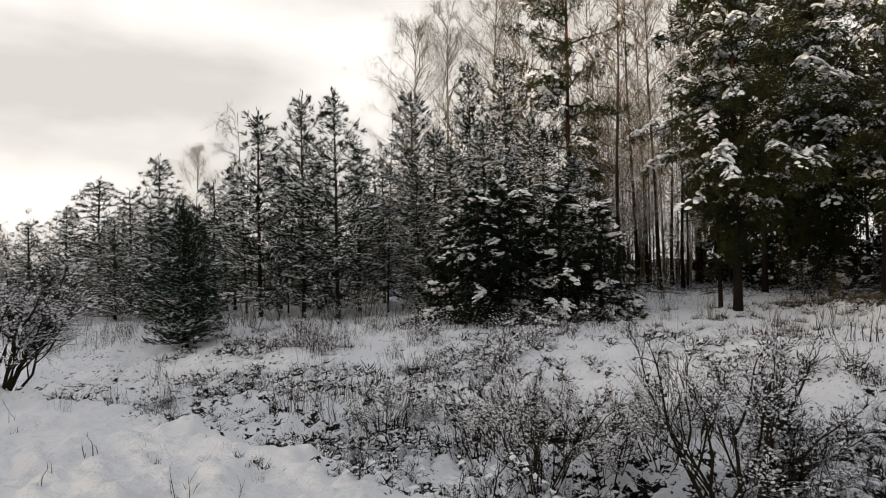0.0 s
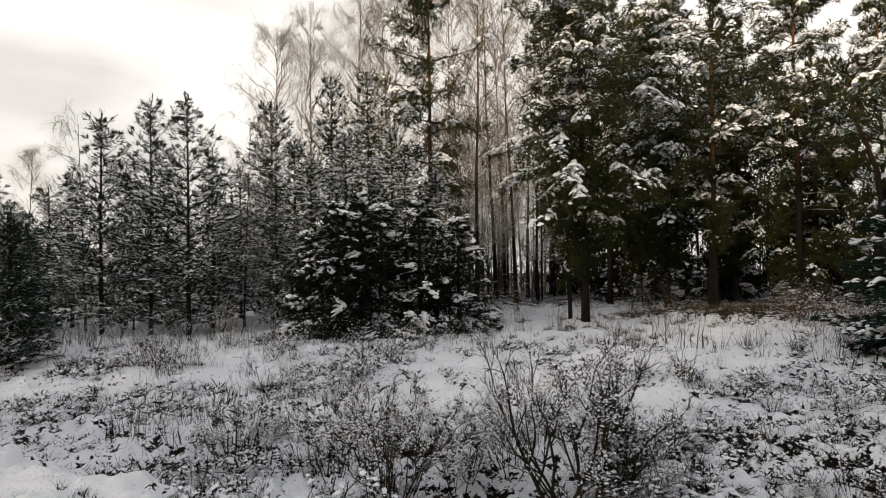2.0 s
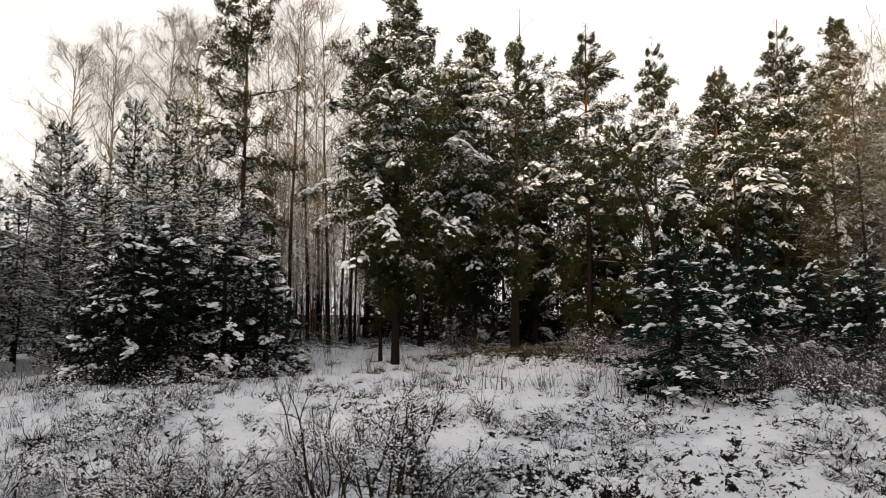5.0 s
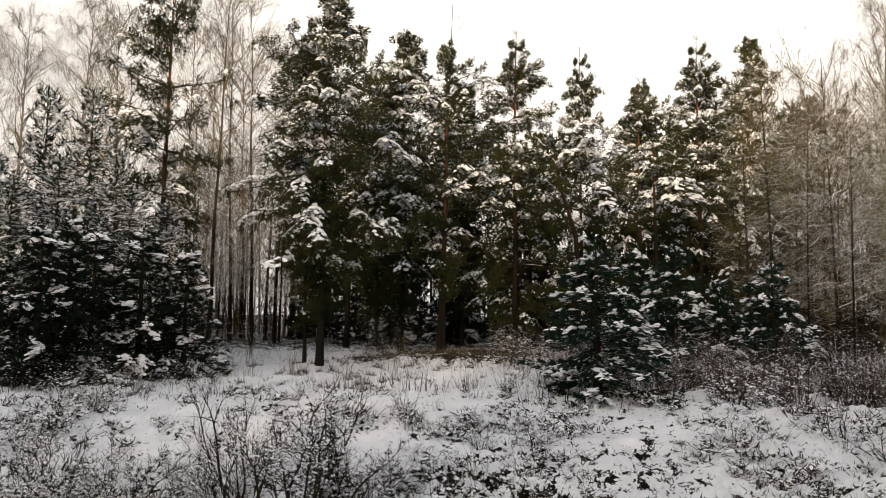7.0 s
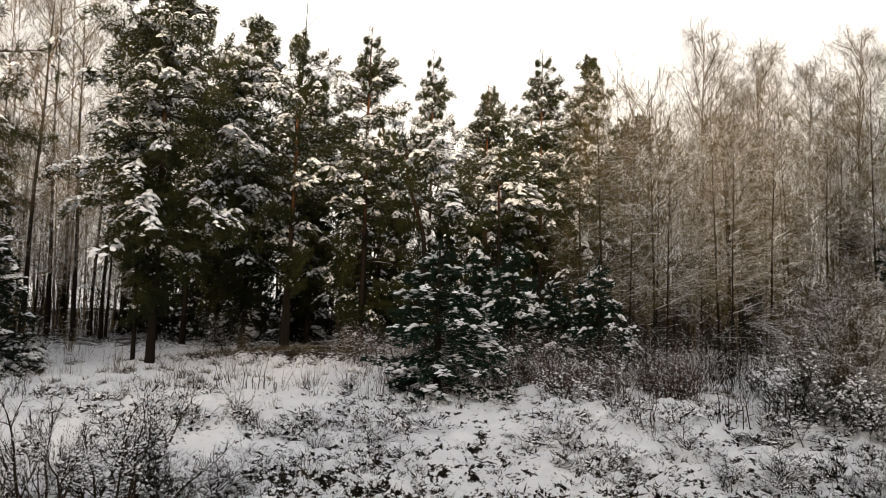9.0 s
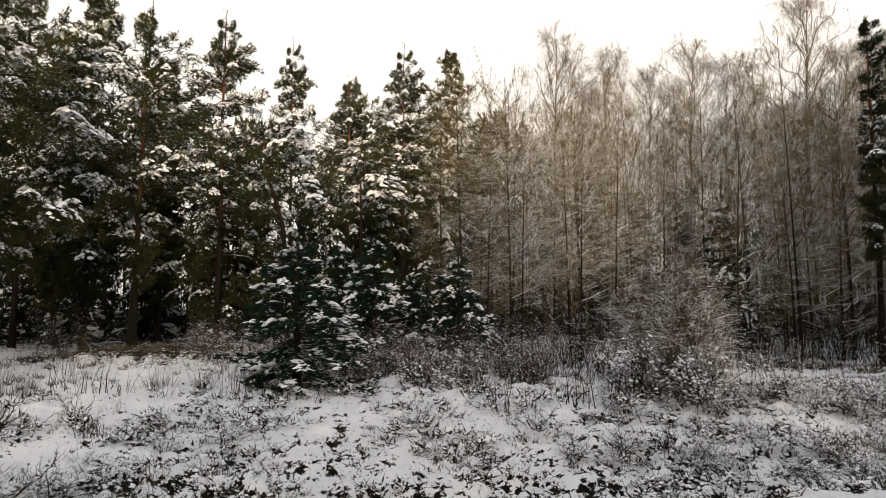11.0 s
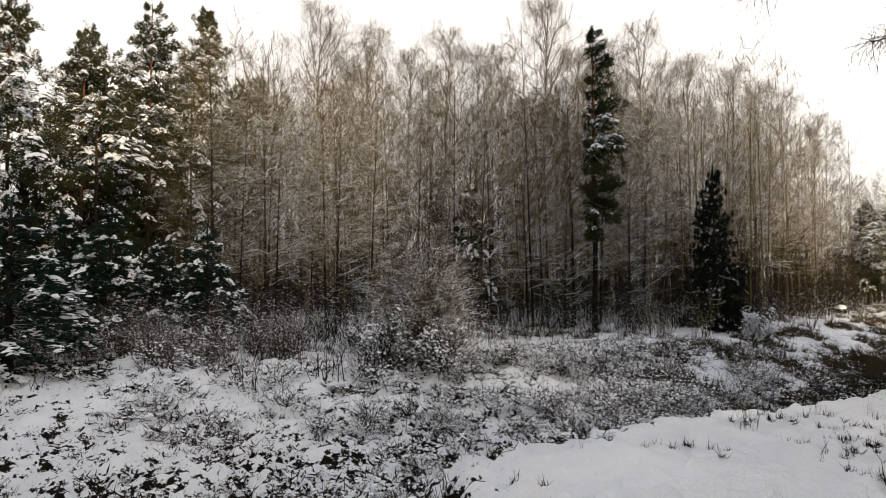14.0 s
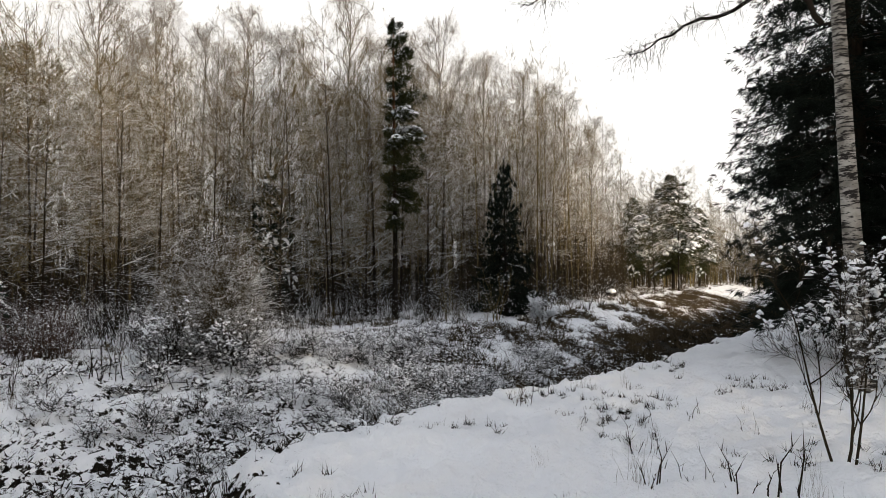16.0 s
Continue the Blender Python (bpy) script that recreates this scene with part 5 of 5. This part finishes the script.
# ---- short withered growth on the slopes and on the near bank, too much to count ----
def slope_grass(seed, u0, u1, tufts, low, high, size, material, label, caps, gather=0.04):
    rng = np.random.default_rng(seed)
    u = rng.uniform(u0, u1, tufts)
    s = rng.uniform(low, high, tufts)
    v = vn_of(u) + s * (vf_of(u) - vn_of(u))
    x, y = laid(u, v)
    z = land(x, y)[0]
    keep = np.array([noise.noise((a * 0.55, b * 0.55, 5.0)) + 0.6 * noise.noise((a * 1.6, b * 1.6, 8.0)) + rng.normal(0, 0.07) > gather for a, b in zip(x, y)])
    base = np.column_stack([x, y, z])[keep]
    n = 13
    p = np.repeat(base, n, 0) + np.column_stack([rng.normal(0, size * 0.26, (len(base) * n, 2)), np.full(len(base) * n, -0.03)])
    d = unit(np.column_stack([rng.normal(0, 0.6, (len(p), 2)), rng.uniform(0.3, 1.2, len(p))]))
    g, ng = Geo(), Geo()
    twigs(g, p, p + d * (size * rng.uniform(0.4, 1.4, (len(p), 1))), size * rng.uniform(0.02, 0.055, len(p)))
    ob = tagged(new("slope_grass", g.mesh("slope_grass", material)), label, "grass", kind="stuff")
    cap = base[rng.random(len(base)) < caps]
    cap = np.repeat(cap, 4, 0)
    cap = cap + np.column_stack([rng.normal(0, size * 0.4, (len(cap), 2)), size * rng.uniform(0.0, 0.45, len(cap))])
    pads(ng, cap, size * rng.uniform(0.06, 0.24, len(cap)), 0.8, rng, OCTA)
    part("snow_load", ng, SNOW_PAD, ob, "small cushions of snow", smooth=True, kind="stuff")


slope_grass(921, -14, 24, 9000, 0.03, 0.82, 0.15, GRASS_DARK, "short dark heather and grass poking through snow", 0.22, 0.14)
slope_grass(922, -12, 18, 2600, -0.55, 0.0, 0.10, GRASS_DARK, "stray withered tips on the near bank", 0.5, 0.16)
slope_grass(923, 15, 50, 4200, 0.03, 0.5, 0.26, GRASS_DARK, "matted dark grass in the deep ditch", 0.01, -0.12)
slope_grass(927, -10, 22, 3200, 0.98, 1.55, 0.17, GRASS_DRY, "thin dry grass on the level snow below the wood", 0.05)
slope_grass(928, 26, 95, 3600, 0.85, 2.0, 0.30, GRASS_DRY, "dry grass on the far end of the clearing", 0.10)
slope_grass(925, 16, 60, 14000, 0.10, 0.92, 0.24, GRASS_BROWN, "matted brown grass on the slope of the deep ditch", 0.06, -0.05)


def heather(seed, u0, u1, tufts, low, high, label):
    """Knee-high leafy tufts on the slope, each with drooping dark leaves and its own lumps of snow."""
    rng = np.random.default_rng(seed)
    u, s = rng.uniform(u0, u1, tufts), rng.uniform(low, high, tufts)
    x, y = laid(u, vn_of(u) + s * (vf_of(u) - vn_of(u)))
    keep = np.array([noise.noise((a * 0.55, b * 0.55, 5.0)) + 0.6 * noise.noise((a * 1.6, b * 1.6, 8.0)) + rng.normal(0, 0.08) > c for a, b, c in zip(x, y, np.interp(u, [-14, -3, 2, 8], [0.10, 0.07, -0.04, -0.12]))])
    base = np.column_stack([x, y, land(x, y)[0]])[keep]
    size = rng.uniform(0.10, 0.26, len(base))
    g, ng = Geo(), Geo()
    n = 16
    z = np.repeat(size, n)[:, None]
    p = np.repeat(base, n, 0) + np.column_stack([rng.normal(0, 0.30, (len(base) * n, 2)), rng.uniform(-0.05, 0.30, len(base) * n)]) * z
    d = np.column_stack([rng.normal(0, 0.9, (len(p), 2)), rng.normal(0.45, 0.5, len(p))])
    blades(g, p, d, z[:, 0] * rng.uniform(0.35, 0.9, len(p)), z[:, 0] * rng.uniform(0.05, 0.13, len(p)), rng)
    ob = tagged(new("slope_heather", g.mesh("slope_heather", GRASS_DARK)), label, "heather", kind="stuff")
    m = 12
    z = np.repeat(size, m)
    c = np.repeat(base, m, 0) + np.column_stack([rng.normal(0, 0.55, (len(z), 2)), rng.uniform(0.0, 0.60, len(z))]) * z[:, None]
    way = np.column_stack([rng.normal(0, 1, (len(z), 2)), rng.normal(-0.25, 0.45, len(z))])
    pads(ng, c, z * rng.uniform(0.04, 0.22, len(z)), 0.7, rng, MOUND, way, (0.8, 1.4), (0.6, 1.0))
    part("snow_load", ng, SNOW_PAD, ob, "lumps of snow caught in the leaves", smooth=True, kind="stuff")


heather(926, -14, 24, 5200, 0.04, 1.02, "low dark heather on the slope, clotted with snow")


def dry_patch():
    rng = np.random.default_rng(924)
    n = 2800
    a, b = rng.normal(0, 1.9, n), rng.normal(0, 0.75, n)
    x, y = 12.6 + a * 0.80 + b * 0.60, 17.6 - a * 0.60 + b * 0.80
    p = np.column_stack([x, y, land(x, y)[0] - 0.03])
    g = Geo()
    twigs(g, p, p + unit(np.column_stack([rng.normal(0, 0.6, (n, 2)), np.ones(n)])) * rng.uniform(0.08, 0.28, (n, 1)), 0.009)
    tagged(new("slope_grass", g.mesh("slope_grass", GRASS_DRY)), "tan dry grass on a low mound", "grass", kind="stuff")


dry_patch()

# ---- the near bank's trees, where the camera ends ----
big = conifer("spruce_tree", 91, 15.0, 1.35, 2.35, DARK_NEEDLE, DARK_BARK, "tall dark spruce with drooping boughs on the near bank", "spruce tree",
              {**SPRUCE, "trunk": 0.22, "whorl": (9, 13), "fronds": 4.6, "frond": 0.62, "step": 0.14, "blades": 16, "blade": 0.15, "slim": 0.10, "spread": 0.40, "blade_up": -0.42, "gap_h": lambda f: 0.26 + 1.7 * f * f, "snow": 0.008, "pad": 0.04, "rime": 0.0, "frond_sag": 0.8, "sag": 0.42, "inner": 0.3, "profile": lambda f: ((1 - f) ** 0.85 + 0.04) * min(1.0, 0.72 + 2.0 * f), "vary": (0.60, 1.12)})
x, y, z = 12.51, -8.05, ground_z(12.51, -8.05)
big.matrix_world = pose(x, y, z, 0, 0, 0)
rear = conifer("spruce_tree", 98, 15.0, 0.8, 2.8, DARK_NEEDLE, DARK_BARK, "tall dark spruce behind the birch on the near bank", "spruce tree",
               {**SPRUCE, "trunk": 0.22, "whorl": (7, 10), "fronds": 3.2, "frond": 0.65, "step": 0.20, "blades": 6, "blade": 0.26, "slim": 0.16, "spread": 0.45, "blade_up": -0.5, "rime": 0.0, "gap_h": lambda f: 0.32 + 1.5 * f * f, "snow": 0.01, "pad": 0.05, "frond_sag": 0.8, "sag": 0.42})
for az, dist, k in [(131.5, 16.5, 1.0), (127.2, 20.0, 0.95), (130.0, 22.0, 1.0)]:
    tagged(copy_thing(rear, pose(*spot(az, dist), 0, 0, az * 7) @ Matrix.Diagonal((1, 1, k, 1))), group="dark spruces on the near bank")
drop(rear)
plain = conifer("spruce_tree", 94, 15.0, 0.8, 2.9, DARK_NEEDLE, DARK_BARK, "unseen tall spruce added behind the camera to block the low sun", "spruce tree",
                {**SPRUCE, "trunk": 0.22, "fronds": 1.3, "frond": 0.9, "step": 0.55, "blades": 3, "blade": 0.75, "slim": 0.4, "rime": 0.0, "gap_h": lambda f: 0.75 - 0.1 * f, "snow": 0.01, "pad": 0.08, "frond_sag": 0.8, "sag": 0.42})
# unseen rows behind the camera, placed and heightened to shade bank and lower wood
for az, dist, k in [(143, 14, 1.0), (163, 30, 0.9), (173, 31, 0.95), (181, 30, 0.9), (152, 18, 0.95), (188, 31, 0.9), (196, 33, 1.0), (204, 30, 0.9), (214, 34, 1.0), (222, 29, 0.8), (231, 33, 0.95), (240, 29, 0.85), (249, 33, 1.0), (258, 31, 0.9), (267, 33, 0.95), (276, 32, 0.85),
                    (209, 37, 1.0), (218, 38, 1.05), (226.5, 37, 1.0), (235.5, 38, 1.05), (244.5, 37, 1.0), (253.5, 38, 1.05), (262.5, 37, 1.0), (271.5, 38, 1.05), (285, 34, 0.9), (294, 35, 0.85)]:
    tagged(copy_thing(plain, pose(*spot(az, dist), 0, 0, az * 7) @ Matrix.Diagonal((1, 1, 1.18 * k, 1))), group="spruces behind the path")
for az, dist, k in [(22.5, 40, 0.5), (26, 38, 0.45), (28.5, 42, 0.5), (31, 38, 0.42), (35.5, 40, 0.5), (38.5, 37, 0.42), (42, 40, 0.5), (46, 39, 0.45), (50, 41, 0.5), (54, 38, 0.42), (58, 40, 0.5),
                    (63, 38, 0.42), (66.5, 41, 0.5), (70, 37, 0.4), (73.5, 40, 0.5), (77, 38, 0.42), (80.5, 41, 0.5), (84, 39, 0.45), (88, 41, 0.5), (92, 43, 0.5), (96, 46, 0.5), (100, 50, 0.5), (104, 56, 0.5)]:
    tagged(copy_thing(plain, pose(*spot(az, dist), 0, 0, az * 7) @ Matrix.Diagonal((k * 0.8, k * 0.8, k, 1))), "dim spruce deep in the wood", group="spruces in the wood")
drop(plain)
lead = birch(92, 14.0, 6.2, 26, 6, 8, 3.6, 1.0, BIRCH_BARK, TWIG_DARK, "birch_tree", "old birch with white black-banded bark and hanging twigs", "birch tree", 0.16, 0.55, 0.004)
x, y, z = 9.70, -6.27, ground_z(9.70, -6.27)
lead.matrix_world = pose(x, y, z, -2.8, 0.4, 0)


def hanging_limb(tree, points, r0, seed, count):
    """A long limb with drooping twigs, in the tree's own space."""
    rng = np.random.default_rng(seed)
    line = np.array([tree.matrix_world.inverted() @ Vector(p) for p in points])
    k = np.linspace(0, 1, len(line))
    t = np.linspace(0, 1, 22)
    line = np.column_stack([np.interp(t, k, line[:, i]) for i in range(3)])
    line[1:] += np.cumsum(rng.normal(0, 0.022, (21, 3)), 0) * [[0.6, 1, 1]]
    g, w = Geo(), Geo()
    tube(g, line, r0 * (1 - t) ** 0.8 + 0.005, 6)
    s = rng.uniform(0.2, 1.0, count) ** 0.8
    p = np.column_stack([np.interp(s, t, line[:, i]) for i in range(3)])
    d = unit(rng.normal(0, 0.6, (count, 3)) + [[0, 0.6, -0.15]])
    m = p + d * rng.uniform(0.10, 0.34, (count, 1))
    e = m + unit(d * 0.9 + rng.normal(0, 0.3, (count, 3)) + [[0, 0, -0.45]]) * rng.uniform(0.10, 0.3, (count, 1))
    bent(w, p, m, e, 0.0042)
    for _ in range(5):
        q = m + (e - m) * rng.uniform(-0.9, 1.0, (count, 1))
        twigs(w, q, q + unit(d * 0.6 + rng.normal(0, 0.5, (count, 3)) + [[0, 0, -0.4]]) * rng.uniform(0.06, 0.2, (count, 1)), 0.0026)
    limb = part("limb", g, TWIG_DARK, tree, "crooked overhanging limb", smooth=True)
    part("twigwork", w, TWIG_DARK, limb, "fine hanging twigs", kind="stuff")


hanging_limb(lead, [(9.71, -5.88, 4.89), (9.71, -5.60, 5.34), (9.74, -5.05, 5.29), (9.89, -4.70, 5.04), (10.00, -4.34, 5.07), (10.15, -3.89, 4.85), (10.29, -3.48, 4.69)], 0.036, 96, 170)
hanging_limb(lead, [(9.71, -5.84, 5.59), (9.75, -5.10, 6.29), (10.00, -3.89, 6.34), (10.36, -2.68, 5.89), (10.58, -1.97, 5.49)], 0.042, 97, 260)
sap = forked_bush(93, 2.1, 3, 0.26, 4, 0.013, 6, 0.24, 0.034, TWIG_DARK, "sapling", "leaning sapling loaded with thick lumps of snow", "sapling", 0.05)
x, y, z = 6.51, -4.08, ground_z(6.51, -4.08)
sap.matrix_world = pose(x, y, z, 0, 0, 30)


def boulder():
    rng = np.random.default_rng(95)
    v, f = ICO2
    g, cap = Geo(), Geo()
    g.add(v * rng.uniform(0.85, 1.1, (len(v), 1)) * [[0.75, 0.55, 0.5]], f)
    w = v * [[0.70, 0.5, 0.28]] + [[0, 0, 0.34]]
    cap.add(w * rng.uniform(0.95, 1.05, (len(v), 1)), f)
    root = thing("boulder", "pale boulder under a cap of snow beside the clearing", "boulder")
    part("stone", g, GREY_BARK, root, smooth=True)
    part("snow_cap", cap, SNOW_PAD, root, "thick cap of snow", smooth=True)
    x, y, z = spot(106.8, 45)
    root.matrix_world = pose(x, y, z + 0.1) @ Matrix.Diagonal((0.62, 0.62, 0.62, 1))


boulder()
